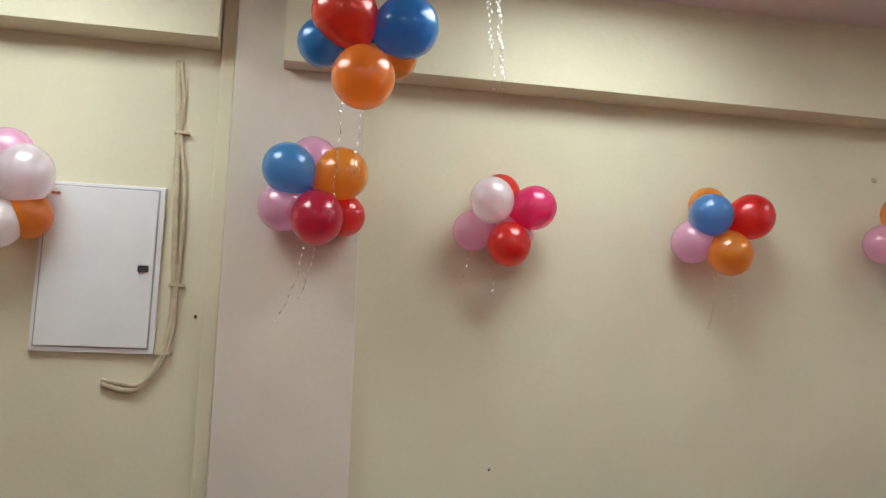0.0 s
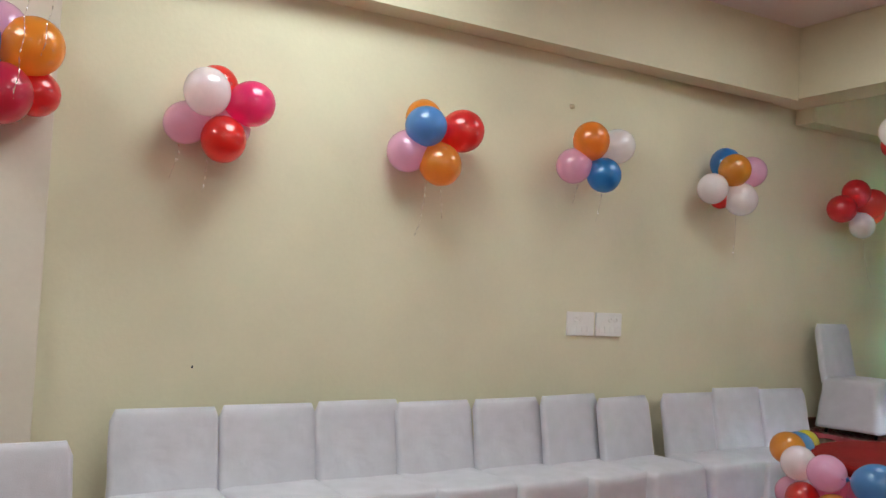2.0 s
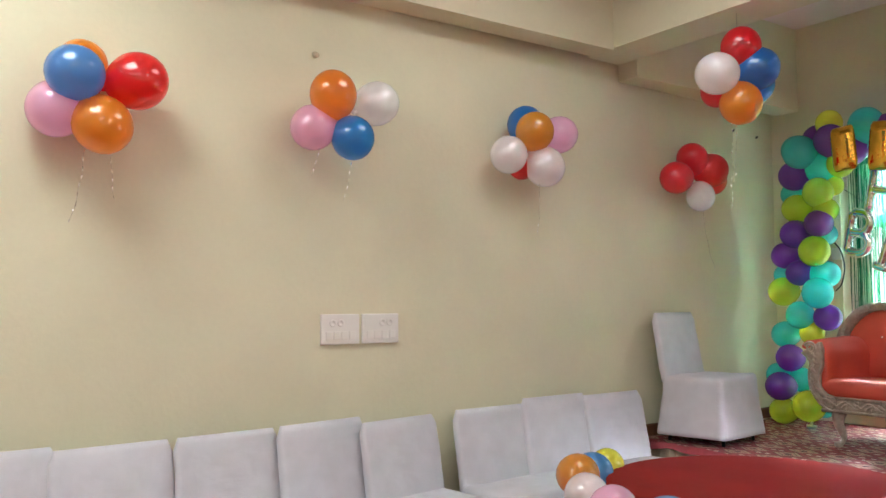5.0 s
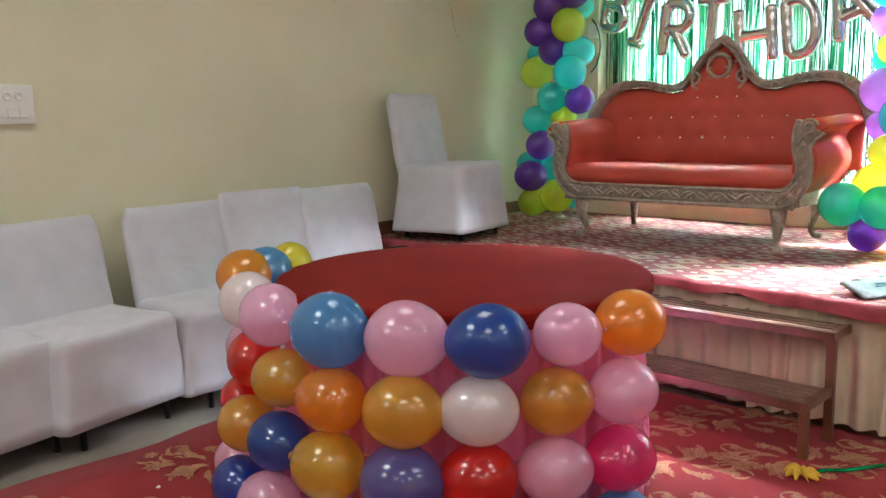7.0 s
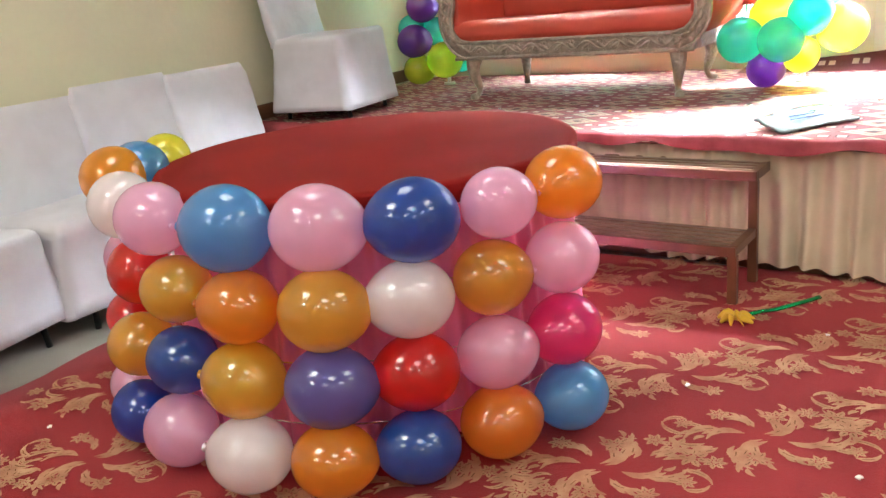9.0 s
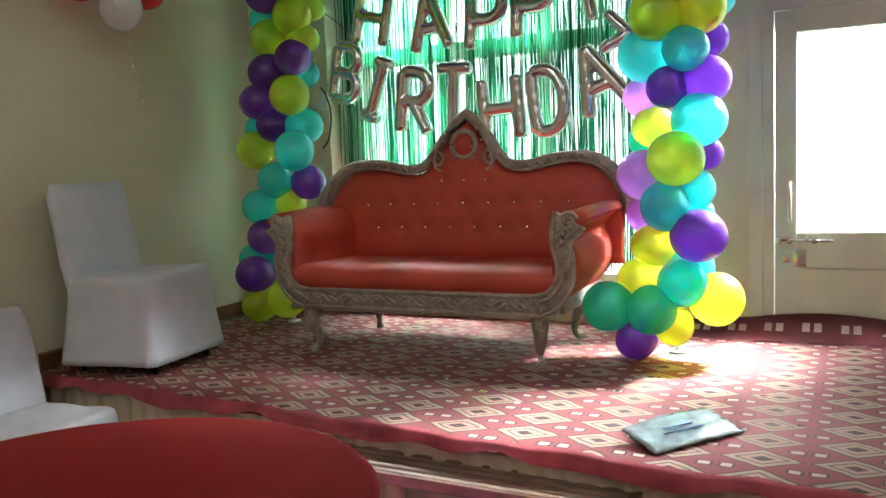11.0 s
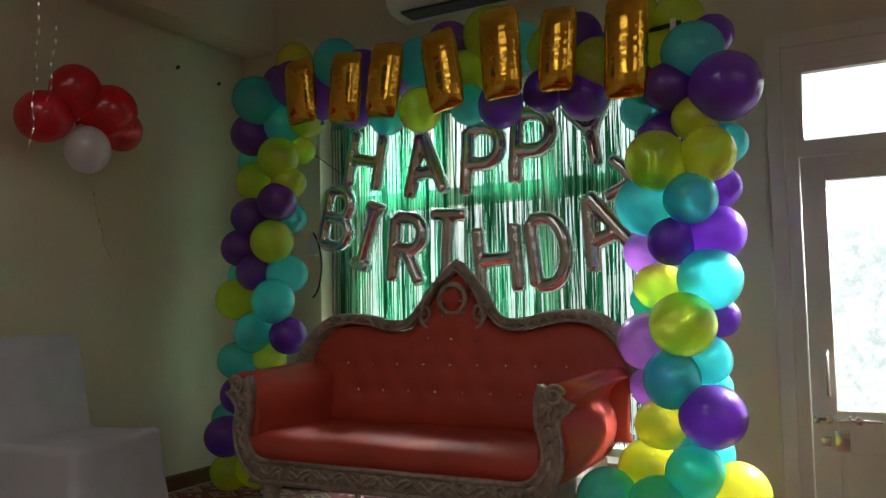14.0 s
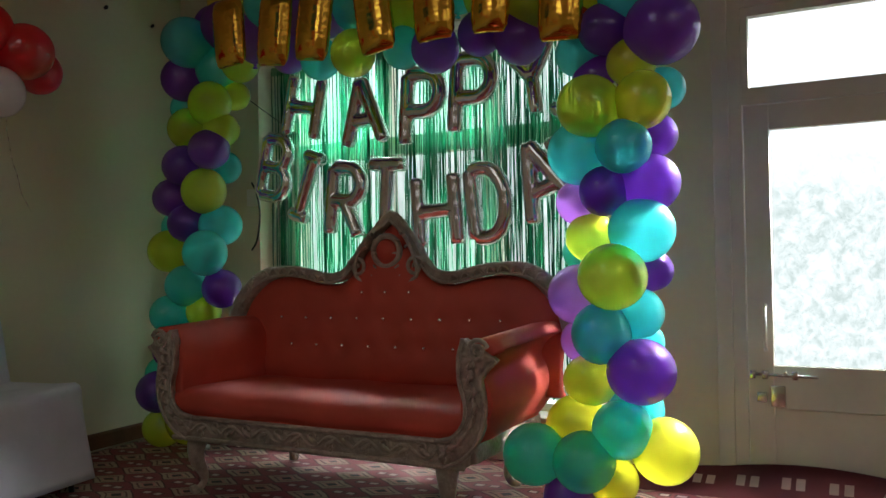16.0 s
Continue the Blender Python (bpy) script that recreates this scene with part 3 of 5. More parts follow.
skirt = thing("stage_skirt", (8.0, 1.5, 0), "beige pleated cloth skirt hanging along the stage front", "stage skirt", kind="structure")
bm = bmesh.new()
rows = []
rng = random.Random(4)
ph = 0.0
for i in range(900):
    y = -2.2 + i * 7.18 / 899
    ph += 0.5 + 0.25 * noise.noise(Vector((y * 2, 3, 0)))
    w = 0.026 * math.sin(ph) + 0.014 * noise.noise(Vector((y * 6, 0, 0)))
    hem = 0.03 + 0.022 * noise.noise(Vector((y * 4, 9, 0)))
    ring = []
    for k in range(7):
        t = k / 6
        z = STAGE - 0.03 - (STAGE - 0.03 - hem) * t
        ring.append(Vector((edge_x(y) + 0.02 + w * (0.35 + 0.65 * t) - 0.03 * t * t - 8.0, y - 1.5 + 0.012 * t * math.sin(ph * 0.5), z)))
    rows.append(ring)
loft(bm, rows, closed=False)
part("pleated_cloth", bm, BEIGECLOTH, skirt)

bm = bmesh.new()                        # dark skirting where the long wall meets the stage
rings = []
for x in (8.3, 10.18):
    wy = 5.0 + (x - 6) * 0.0405
    rings.append([Vector((x, wy + dy, STAGE + z)) for dy, z in ((-0.016, 0.004), (-0.016, 0.08), (-0.008, 0.092), (-0.001, 0.092), (-0.001, 0.004))])
loft(bm, rings)
tagged(part("baseboard", bm, BENCHWOOD, smooth=False), "dark brown skirting board along the stage wall", "baseboard", kind="structure")

# ---- hall carpet ----
hall_rug = thing("hall_carpet", (3.5, 0, 0), "red hall carpet with beige scrolling leaf motifs", "carpet", kind="structure")
bm = bmesh.new()
rows = []
for i in range(121):
    x = -3.15 + i * 11.15 / 120
    rag = 4.14 + 0.02 * math.sin(x * 7) + 0.012 * noise.noise(Vector((x * 5, 0, 0)))
    ys = [-4.15 + (rag + 4.15) * k / 40 for k in range(41)]
    rows.append([Vector((x - 3.5, y, 0.002 + 0.001 * noise.noise(Vector((x * 1.3, y * 1.3, 2))))) for y in ys] + [Vector((x - 3.5, rag + 0.004, -0.011))])
loft(bm, rows, closed=False)
part("carpet_pile", bm, CARPET, hall_rug)


def leaf_shape(verts, faces, cx, cy, ang, length, width, curl, z, vein=True):
    """One curling leaf, laid flat, as a strip of quads, with a darker vein along it."""
    x, y, a, base, n = cx, cy, ang, len(verts), 6
    for k in range(n):
        t = k / (n - 1)
        w = width * math.sin(math.pi * t ** 0.7) * 0.5 + 0.0015
        nx, ny = -math.sin(a), math.cos(a)
        for off in (1.0, 0.18 if vein else 0.3, -0.12 if vein else -0.3, -1.0):
            verts.append((x + nx * w * off, y + ny * w * off, z))
        x, y, a = x + math.cos(a) * length / n, y + math.sin(a) * length / n, a + curl / n
    for k in range(n - 1):
        for q in range(3):
            i = base + 4 * k + q
            faces.append((i, i + 1, i + 5, i + 4))
            veins.append(1 if vein and q == 1 and 0 < k < n - 3 else 0)


veins = []
SPRAY = [(0.0, 0.02, 20, 0.2, 0.034, 1.5), (0.03, 0.03, 70, 0.13, 0.034, 1.5), (0.075, 0.05, 55, 0.14, 0.034, 1.7), (0.13, 0.05, 40, 0.12, 0.032, -1.5), (0.05, -0.02, -30, 0.15, 0.036, 1.8),
         (0.1, -0.04, -20, 0.16, 0.034, 1.5), (0.02, -0.05, -80, 0.12, 0.03, 1.6), (0.16, 0.03, 20, 0.13, 0.03, -1.7), (0.15, -0.05, -50, 0.1, 0.028, 1.8), (-0.02, 0.06, 110, 0.1, 0.028, 1.5),
         (0.2, -0.02, -10, 0.12, 0.026, -1.5), (0.06, 0.1, 80, 0.08, 0.026, -1.7), (0.24, 0.06, 60, 0.08, 0.024, -1.8), (0.19, -0.1, -30, 0.09, 0.026, 1.7)]
BLOOMS = [(0.2, 0.095, 0.05), (0.1, -0.12, 0.036), (0.285, 0.01, 0.034), (0.045, 0.105, 0.04), (0.2, -0.075, 0.03)]


def motif(verts, faces, cx, cy, turn, rg):
    """A spray of scrolling leaves, alike both ways round, with open flowers at its ends."""
    level = [0.0034 + rg.uniform(0, 0.00002)]

    def put(u, v, a, ln, wd, curl, half, vein=True):
        level[0] += 0.00003
        c, si = math.cos(turn + half), math.sin(turn + half)
        leaf_shape(verts, faces, cx + u * c - v * si, cy + u * si + v * c, a + turn + half, ln, wd, curl, level[0], vein)

    for half in (0.0, math.pi):
        for k, (u, v, a, ln, wd, curl) in enumerate(SPRAY):
            a = radians(a + rg.uniform(-5, 5))
            put(u, v, a, ln, wd * 0.58, curl * 1.3, half)
            if k < 7:                   # a thinner strand beside it
                put(u + 0.012, v - 0.008, a - 0.12, ln * 0.8, wd * 0.42, curl * 1.5, half, False)
            if k < 7:                   # small lobes along the outside of the scroll
                for q in (0.3, 0.5, 0.7):
                    aa = a + curl * q * 0.5
                    put(u + ln * q * math.cos(aa), v + ln * q * math.sin(aa), a + curl * q - (0.75 if curl > 0 else -0.75), 0.045, 0.012, curl * 0.9, half, False)
        for u, v, r in BLOOMS:
            for k in range(7):
                a = 2 * math.pi * k / 7 + u * 9
                put(u + 0.25 * r * math.cos(a), v + 0.25 * r * math.sin(a), a - 0.3, r * 0.8, r * 0.36, 0.8, half)
            for k in range(3):
                put(u, v, 2.1 * k, r * 0.3, r * 0.28, 0.8, half, False)


rg = random.Random(11)
verts, faces = [], []
for j in range(-18, 8):
    for i in range(-14, 9):
        mx = 6.42 + (i - 3) * 0.57 + (0.285 if j % 2 else 0.0)
        my = 2.07 + j * 0.335
        if -3.0 < mx < 7.85 and -4.0 < my < 3.98:
            motif(verts, faces, mx - 3.5 + rg.uniform(-0.02, 0.02), my, radians(-66 + rg.uniform(-3, 3)), rg)
me = bpy.data.meshes.new("leaf_motifs")
me.from_pydata(verts, [], faces)
me.materials.append(MOTIF)
me.materials.append(VEIN)
me.polygons.foreach_set("material_index", veins)
tagged(new("leaf_motifs", me), kind="stuff").parent = hall_rug


# ---- balloons ----
def balloon_mesh(name, material):
    """Latex balloon along z: round crown, drawn in towards the neck."""
    bm = bmesh.new()
    n, rings = 28, []
    for k in range(1, 18):
        a = math.pi * k / 18
        r, z = math.sin(a), -math.cos(a)
        if z < 0:
            r *= 1 - 0.10 * z * z
            z *= 1.10
        rings.append([Vector((r * math.cos(2 * math.pi * i / n), r * math.sin(2 * math.pi * i / n), z)) for i in range(n)])
    loft(bm, rings, cap=False)
    for ring, z in ((rings[0], -1.13), (rings[-1], 1.0)):
        c = bm.verts.new((0, 0, z))
        vs = [v for v in bm.verts if v is not c and abs(v.co.z - ring[0].z) < 1e-4]
        vs.sort(key=lambda v: math.atan2(v.co.y, v.co.x))
        for p_, q_ in zip(vs, vs[1:] + vs[:1]):
            bm.faces.new((p_, q_, c))
    bmesh.ops.recalc_face_normals(bm, faces=bm.faces[:])
    me = bpy.data.meshes.new(name)
    bm.to_mesh(me)
    bm.free()
    me.materials.append(material)
    me.polygons.foreach_set("use_smooth", [True] * len(me.polygons))
    return me


def knot_mesh(name, material):
    bm = bmesh.new()
    n = 8
    loft(bm, [[Vector((r * math.cos(2 * math.pi * i / n), r * math.sin(2 * math.pi * i / n), z)) for i in range(n)]
              for r, z in ((0.03, -1.05), (0.075, -1.13), (0.08, -1.17), (0.045, -1.2), (0.07, -1.24), (0.13, -1.3), (0.12, -1.31))])
    me = bpy.data.meshes.new(name)
    bm.to_mesh(me)
    bm.free()
    me.materials.append(material)
    me.polygons.foreach_set("use_smooth", [True] * len(me.polygons))
    return me


SKIN = {k: balloon_mesh("balloon_" + k, m) for k, m in BALLOON.items()}
KNOT = {k: knot_mesh("knot_" + k, m) for k, m in BALLOON.items()}
brng = random.Random(7)


def balloon(parent, at, r, colour, neck, squash=1.0):
    """One balloon at a place of its parent, its neck pointing along the given way."""
    ob = new("balloon", SKIN[colour])
    ob.parent = parent
    q = (-Vector(neck)).to_track_quat("Z", "Y").to_matrix().to_4x4()
    s = brng.uniform(0.97, 1.03)
    ob.matrix_basis = Matrix.Translation(at) @ q @ Matrix.Diagonal((r * s, r / s, r * squash, 1))
    k = new("knot", KNOT[colour])
    k.parent = ob
    return ob


def ribbon(parent, top, length, sway, seed):
    """A thin curling foil ribbon that hangs down."""
    rg2 = random.Random(seed)
    bm = bmesh.new()
    verts = []
    n = max(10, int(length / 0.012))
    x, y = top[0], top[1]
    for k in range(n + 1):
        t = k / n
        a = k * 0.9 + rg2.uniform(-0.3, 0.3)
        px, py, pz = x + sway * t * t + 0.004 * math.sin(k * 0.5), y + 0.004 * math.cos(k * 0.4), top[2] - length * t
        w = 0.0022
        verts.append((bm.verts.new((px + w * math.cos(a), py + w * math.sin(a), pz)), bm.verts.new((px - w * math.cos(a), py - w * math.sin(a), pz))))
    for p_, q_ in zip(verts, verts[1:]):
        bm.faces.new((p_[0], p_[1], q_[1], q_[0]))
    part("ribbon", bm, RIBBON, parent, "silver curling ribbon")


def cluster(name, label, items, group, wall=True, ribbons=()):
    c = sum((Vector(i[:3]) for i in items), Vector()) / len(items)
    if wall:
        c.y = max(i[1] for i in items) - 0.02
    t = thing(name, c, label, "balloon cluster", group)
    for x, y, z, r, col in items:
        d = Vector((x, y, z)) - c
        balloon(t, d, r, col, -d if d.length > 0.02 else Vector((0, 1, 0)), 1.03)
    wy = (5.0 if c.x < 6 else 5.0 + (c.x - 6) * 0.0405) - (0.07 if 1.435 < c.x < 2.165 else 0)
    if wall:
        part("tape", boxes(((-0.02, -0.01, -0.01), (0.02, wy - c.y + 0.002, 0.01))), WHITEPLASTIC, t, smooth=False)
    for k, (dx, dy, dz, ln, sw) in enumerate(ribbons):
        ribbon(t, (dx, dy, dz), ln, sw, k + len(items))
    return t


G1 = "balloon clusters on the long wall"
CL_EDGE = [(0.35, 4.85, 2.68, 0.133, "pink"), (0.45, 4.8, 2.567, 0.153, "white"), (0.35, 4.8, 2.304, 0.123, "white"), (0.47, 4.86, 2.367, 0.124, "orange")]
CL_HANG_A = [(1.99, 3.95, 3.236, 0.153, "red"), (1.9, 4.05, 3.13, 0.116, "blue"), (2.28, 3.95, 3.205, 0.148, "blue"), (2.08, 3.87, 2.91, 0.143, "orange"), (2.24, 4.07, 3.1, 0.11, "orange")]
CL_C = [(1.78, 4.7, 2.674, 0.139, "sky"), (1.91, 4.8, 2.751, 0.131, "pink"), (2.06, 4.72, 2.669, 0.143, "orange"), (1.76, 4.8, 2.485, 0.132, "pink"), (1.94, 4.67, 2.411, 0.142, "crimson"), (2.09, 4.8, 2.458, 0.115, "red")]
CL_D = [(2.91, 4.73, 2.588, 0.127, "white"), (2.99, 4.86, 2.649, 0.118, "red"), (3.17, 4.78, 2.568, 0.127, "magenta"), (2.84, 4.87, 2.431, 0.12, "pink"), (3.02, 4.76, 2.345, 0.124, "red"), (3.09, 4.88, 2.432, 0.105, "pink")]
CL_E = [(4.31, 4.88, 2.671, 0.116, "orange"), (4.25, 4.73, 2.589, 0.127, "sky"), (4.54, 4.78, 2.604, 0.138, "red"), (4.2, 4.86, 2.444, 0.132, "pink"), (4.38, 4.76, 2.37, 0.135, "orange")]
CL_F = [(5.56, 4.74, 2.671, 0.131, "orange"), (5.9, 4.86, 2.69, 0.13, "white"), (5.48, 4.82, 2.496, 0.123, "pink"), (5.67, 4.72, 2.441, 0.119, "blue")]
CL_G = [(7.03, 4.86, 2.698, 0.122, "blue"), (7.01, 4.75, 2.634, 0.125, "orange"), (7.32, 4.86, 2.665, 0.127, "pink"), (6.85, 4.82, 2.478, 0.119, "white"), (7.11, 4.77, 2.418, 0.131, "white"), (7.01, 4.88, 2.43, 0.09, "red")]
CL_H = [(8.7, 4.86, 2.63, 0.121, "red"), (8.56, 4.9, 2.48, 0.124, "red"), (8.86, 4.81, 2.55, 0.127, "red"), (9.0, 4.9, 2.49, 0.107, "red"), (8.75, 4.83, 2.34, 0.11, "white")]
CL_HANG_B = [(7.92, 3.85, 3.112, 0.121, "red"), (7.68, 3.85, 2.907, 0.129, "white"), (8.01, 3.8, 2.976, 0.132, "blue"), (8.2, 3.95, 2.94, 0.125, "blue"), (7.86, 3.82, 2.742, 0.128, "orange"), (7.81, 3.95, 2.838, 0.1, "red")]
cluster("balloon_cluster", "pink, white and orange balloons taped beside the panel", CL_EDGE, G1)
cluster("balloon_cluster", "blue, orange, red and pink balloons taped on the pilaster", CL_C, G1, ribbons=((-0.05, -0.2, -0.3, 0.42, -0.12), (0.02, -0.1, -0.2, 0.4, -0.08)))
cluster("balloon_cluster", "white, red, magenta and pink balloons on the wall", CL_D, G1, ribbons=((-0.05, -0.05, -0.2, 0.25, -0.02), (-0.2, -0.02, -0.2, 0.2, -0.05)))
cluster("balloon_cluster", "blue, red, orange and pink balloons on the wall", CL_E, G1, ribbons=((-0.02, -0.05, -0.2, 0.42, -0.06), (0.1, -0.02, -0.2, 0.3, 0.02)))
cluster("balloon_cluster", "orange, white, pink and blue balloons on the wall", CL_F, G1, ribbons=((0.02, -0.1, -0.2, 0.28, -0.05), (-0.15, -0.05, -0.15, 0.2, -0.05)))
cluster("balloon_cluster", "white, orange, pink and blue balloons on the wall", CL_G, G1, ribbons=((0.0, -0.1, -0.15, 0.45, -0.02),))
cluster("balloon_cluster", "four red balloons with a white one below", CL_H, G1, ribbons=((0.0, -0.05, -0.2, 0.5, 0.12),))
for items, label in ((CL_HANG_A, "red, blue and orange balloons hanging from the ceiling"), (CL_HANG_B, "red, white, blue and orange balloons hanging from a beam")):
    t = cluster("hanging_balloons", label, items, "hanging balloon clusters", wall=False, ribbons=((-0.1, -0.02, -0.1, 0.75, -0.03), (0.0, 0.02, -0.1, 0.55, -0.04)))
    roof = CEIL if t.location.x < 5 else 3.33
    bm = bmesh.new()
    tube(bm, [(0, 0, -0.05), (0, 0, roof - t.location.z + 0.002)], 0.0025, 5)
    part("string", bm, RIBBON, t)
tinsel = thing("hanging_tinsel", (2.77, 4.2, CEIL), "silver tinsel ribbons hanging from the ceiling", "tinsel")
for k, (dx, ln) in enumerate(((0.0, 0.8), (0.02, 0.93), (-0.02, 0.9), (0.035, 0.85), (-0.03, 0.7))):
    ribbon(tinsel, (dx, 0.02 * k, 0.0), ln, 0.04, 40 + k)


def column(name, label, lists, base, category, hang=False):
    t = thing(name, base, label, category)
    for items in lists:
        for x, y, z, r, col in items:
            d = Vector((x, y, z)) - Vector(base)
            core = Vector((base[0], base[1] + (0 if not hang else d.y), z if not hang else 2.68)) - Vector(base)
            w = core - d
            w.z *= 0.3 if not hang else 1
            balloon(t, d, r * 1.02, col, w if w.length > 0.01 else Vector((1, 0, 0)), 1.04)
    return t


COL_R_TOP = [(9.58, 2.02, 2.637, 0.084, "purple"), (9.5, 2.08, 2.557, 0.121, "teal"), (9.45, 1.95, 2.385, 0.133, "purple"), (9.5, 2.18, 2.425, 0.103, "purple"), (9.58, 2.32, 2.363, 0.089, "teal"), (9.5, 2.08, 2.283, 0.092, "yellow"), (9.6, 2.25, 2.261, 0.093, "purple"), (9.58, 1.98, 2.184, 0.081, "teal"), (9.4, 2.22, 2.111, 0.12, "lime"), (9.42, 2.02, 2.12, 0.105, "yellow"), (9.48, 2.28, 1.947, 0.127, "teal"), (9.4, 2.09, 1.95, 0.102, "teal"), (9.55, 2.01, 2.003, 0.085, "purple"), (9.55, 2.31, 1.759, 0.095, "violet"), (9.44, 2.18, 1.789, 0.094, "purple"), (9.5, 2.02, 1.816, 0.111, "purple"), (9.52, 2.26, 1.615, 0.097, "lime"), (9.45, 2.04, 1.636, 0.121, "teal")]
COL_R_LOW = [(9.58, 2.32, 1.559, 0.075, "teal"), (9.36, 2.13, 1.463, 0.125, "lime"), (9.54, 2.03, 1.483, 0.08, "purple"), (9.51, 2.31, 1.391, 0.118, "violet"), (9.51, 2.08, 1.32, 0.098, "teal"), (9.4, 2.19, 1.249, 0.112, "teal"), (9.56, 2.07, 1.206, 0.075, "teal"), (9.56, 2.31, 1.204, 0.09, "violet"), (9.48, 2.26, 1.06, 0.102, "yellow"), (9.4, 2.04, 1.111, 0.123, "purple"), (9.51, 2.09, 0.951, 0.102, "teal"), (9.48, 2.32, 0.884, 0.113, "yellow"), (9.38, 2.11, 0.897, 0.11, "teal")]
COL_R_BASE = [(9.35, 2.45, 0.782, 0.115, "teal"), (9.32, 2.24, 0.778, 0.113, "teal"), (9.43, 2.16, 0.689, 0.093, "yellow"), (9.45, 1.97, 0.816, 0.12, "yellow"), (9.4, 2.33, 0.622, 0.094, "purple")]
COL_L_TOP = [(9.7, 4.61, 2.761, 0.119, "teal"), (9.75, 4.46, 2.831, 0.11, "purple"), (9.75, 4.44, 2.595, 0.118, "teal"), (9.7, 4.64, 2.554, 0.119, "purple"), (9.82, 4.73, 2.42, 0.098, "teal"), (9.66, 4.42, 2.39, 0.115, "lime"), (9.8, 4.37, 2.449, 0.078, "lime"), (9.75, 4.66, 2.29, 0.114, "lime"), (9.7, 4.38, 2.252, 0.094, "lime"), (9.64, 4.41, 2.144, 0.106, "purple"), (9.7, 4.65, 2.079, 0.113, "purple"), (9.8, 4.45, 2.066, 0.087, "teal"), (9.72, 4.76, 1.91, 0.105, "purple"), (9.65, 4.46, 1.928, 0.119, "lime"), (9.68, 4.61, 1.761, 0.103, "purple"), (9.74, 4.43, 1.747, 0.111, "teal"), (9.82, 4.83, 1.751, 0.089, "teal")]
COL_L_LOW = [(9.61, 4.42, 1.598, 0.117, "teal"), (9.71, 4.78, 1.615, 0.114, "lime"), (9.65, 4.6, 1.425, 0.107, "teal"), (9.71, 4.4, 1.407, 0.102, "purple"), (9.69, 4.76, 1.267, 0.105, "teal"), (9.73, 4.55, 1.281, 0.095, "lime"), (9.65, 4.7, 1.081, 0.104, "purple"), (9.73, 4.85, 0.929, 0.102, "teal"), (9.77, 4.68, 0.901, 0.096, "teal"), (9.6, 4.76, 0.854, 0.112, "purple"), (9.63, 4.76, 0.655, 0.105, "lime"), (9.57, 4.5, 0.721, 0.122, "lime"), (9.73, 4.47, 0.695, 0.077, "teal")]
GARLAND = [(9.62, 4.54, 2.725, 0.13, "teal"), (9.64, 4.29, 2.781, 0.121, "purple"), (9.72, 4.26, 2.603, 0.102, "lime"), (9.67, 4.02, 2.862, 0.125, "teal"), (9.7, 4.14, 2.709, 0.114, "purple"), (9.72, 3.89, 2.798, 0.123, "purple"), (9.7, 3.92, 2.6, 0.097, "purple"), (9.64, 3.68, 2.526, 0.096, "teal"), (9.72, 3.69, 2.794, 0.126, "purple"), (9.6, 3.46, 2.518, 0.107, "lime"), (9.72, 3.52, 2.796, 0.124, "teal"), (9.62, 3.2, 2.512, 0.093, "teal"), (9.68, 3.24, 2.683, 0.113, "lime"), (9.6, 3.02, 2.482, 0.107, "purple"), (9.72, 3.12, 2.867, 0.136, "lime"), (9.62, 2.81, 2.522, 0.095, "purple"), (9.7, 2.78, 2.718, 0.13, "lime"), (9.6, 2.61, 2.475, 0.113, "purple"), (9.58, 2.54, 2.597, 0.112, "lime")]
GARLAND_END = [(9.55, 2.34, 2.468, 0.074, "red"), (9.72, 2.49, 2.673, 0.106, "blue"), (9.68, 2.28, 2.614, 0.116, "lime"), (9.72, 2.67, 2.784, 0.103, "purple"), (9.72, 2.95, 2.782, 0.111, "teal"), (9.72, 2.41, 2.811, 0.119, "lime"), (9.7, 2.21, 2.765, 0.109, "lime"), (9.72, 3.35, 2.85, 0.12, "purple"), (9.7, 4.33, 2.93, 0.1, "yellow")]
ARCH = "teal, purple and lime balloons"
COL_R = [[(x, y + 0.03, z, r, c) for x, y, z, r, c in part_] for part_ in (COL_R_TOP, COL_R_LOW, COL_R_BASE)]
col_r = column("balloon_column", ARCH + " tied in a tall column by the door", COL_R, (9.56, 2.2, STAGE), "balloon column")
col_l = column("balloon_column", ARCH + " tied in a tall column near the corner", (COL_L_TOP, COL_L_LOW), (9.76, 4.6, STAGE), "balloon column")
for c in (col_r, col_l):
    bm = bmesh.new()
    tube(bm, [(0, 0, 0), (0, 0, 2.2)], 0.012, 8)
    loft(bm, [[Vector((0.04 * math.cos(a * math.pi / 8), 0.04 * math.sin(a * math.pi / 8), z)) for a in range(16)] for z in (0.004, 0.02)])
    part("pole", bm, WHITEMETAL, c)
garland = column("balloon_garland", ARCH + " in a swag across the top", (GARLAND, GARLAND_END), (9.7, 3.4, 2.68), "balloon garland", hang=True)
bm = bmesh.new()
tube(bm, [(0.06, 1.2, 0.06), (0.04, 0.4, 0.05), (0.03, -0.4, 0.0), (-0.13, -1.23, 0.03)], 0.01, 6)
part("cord", bm, BLACKCABLE, garland)

# ---- foil letters ----
def arc(cx, cz, rx, rz, a0, a1, n=9):
    return [(cx + rx * math.cos(radians(a0 + (a1 - a0) * k / n)), cz + rz * math.sin(radians(a0 + (a1 - a0) * k / n))) for k in range(n + 1)]


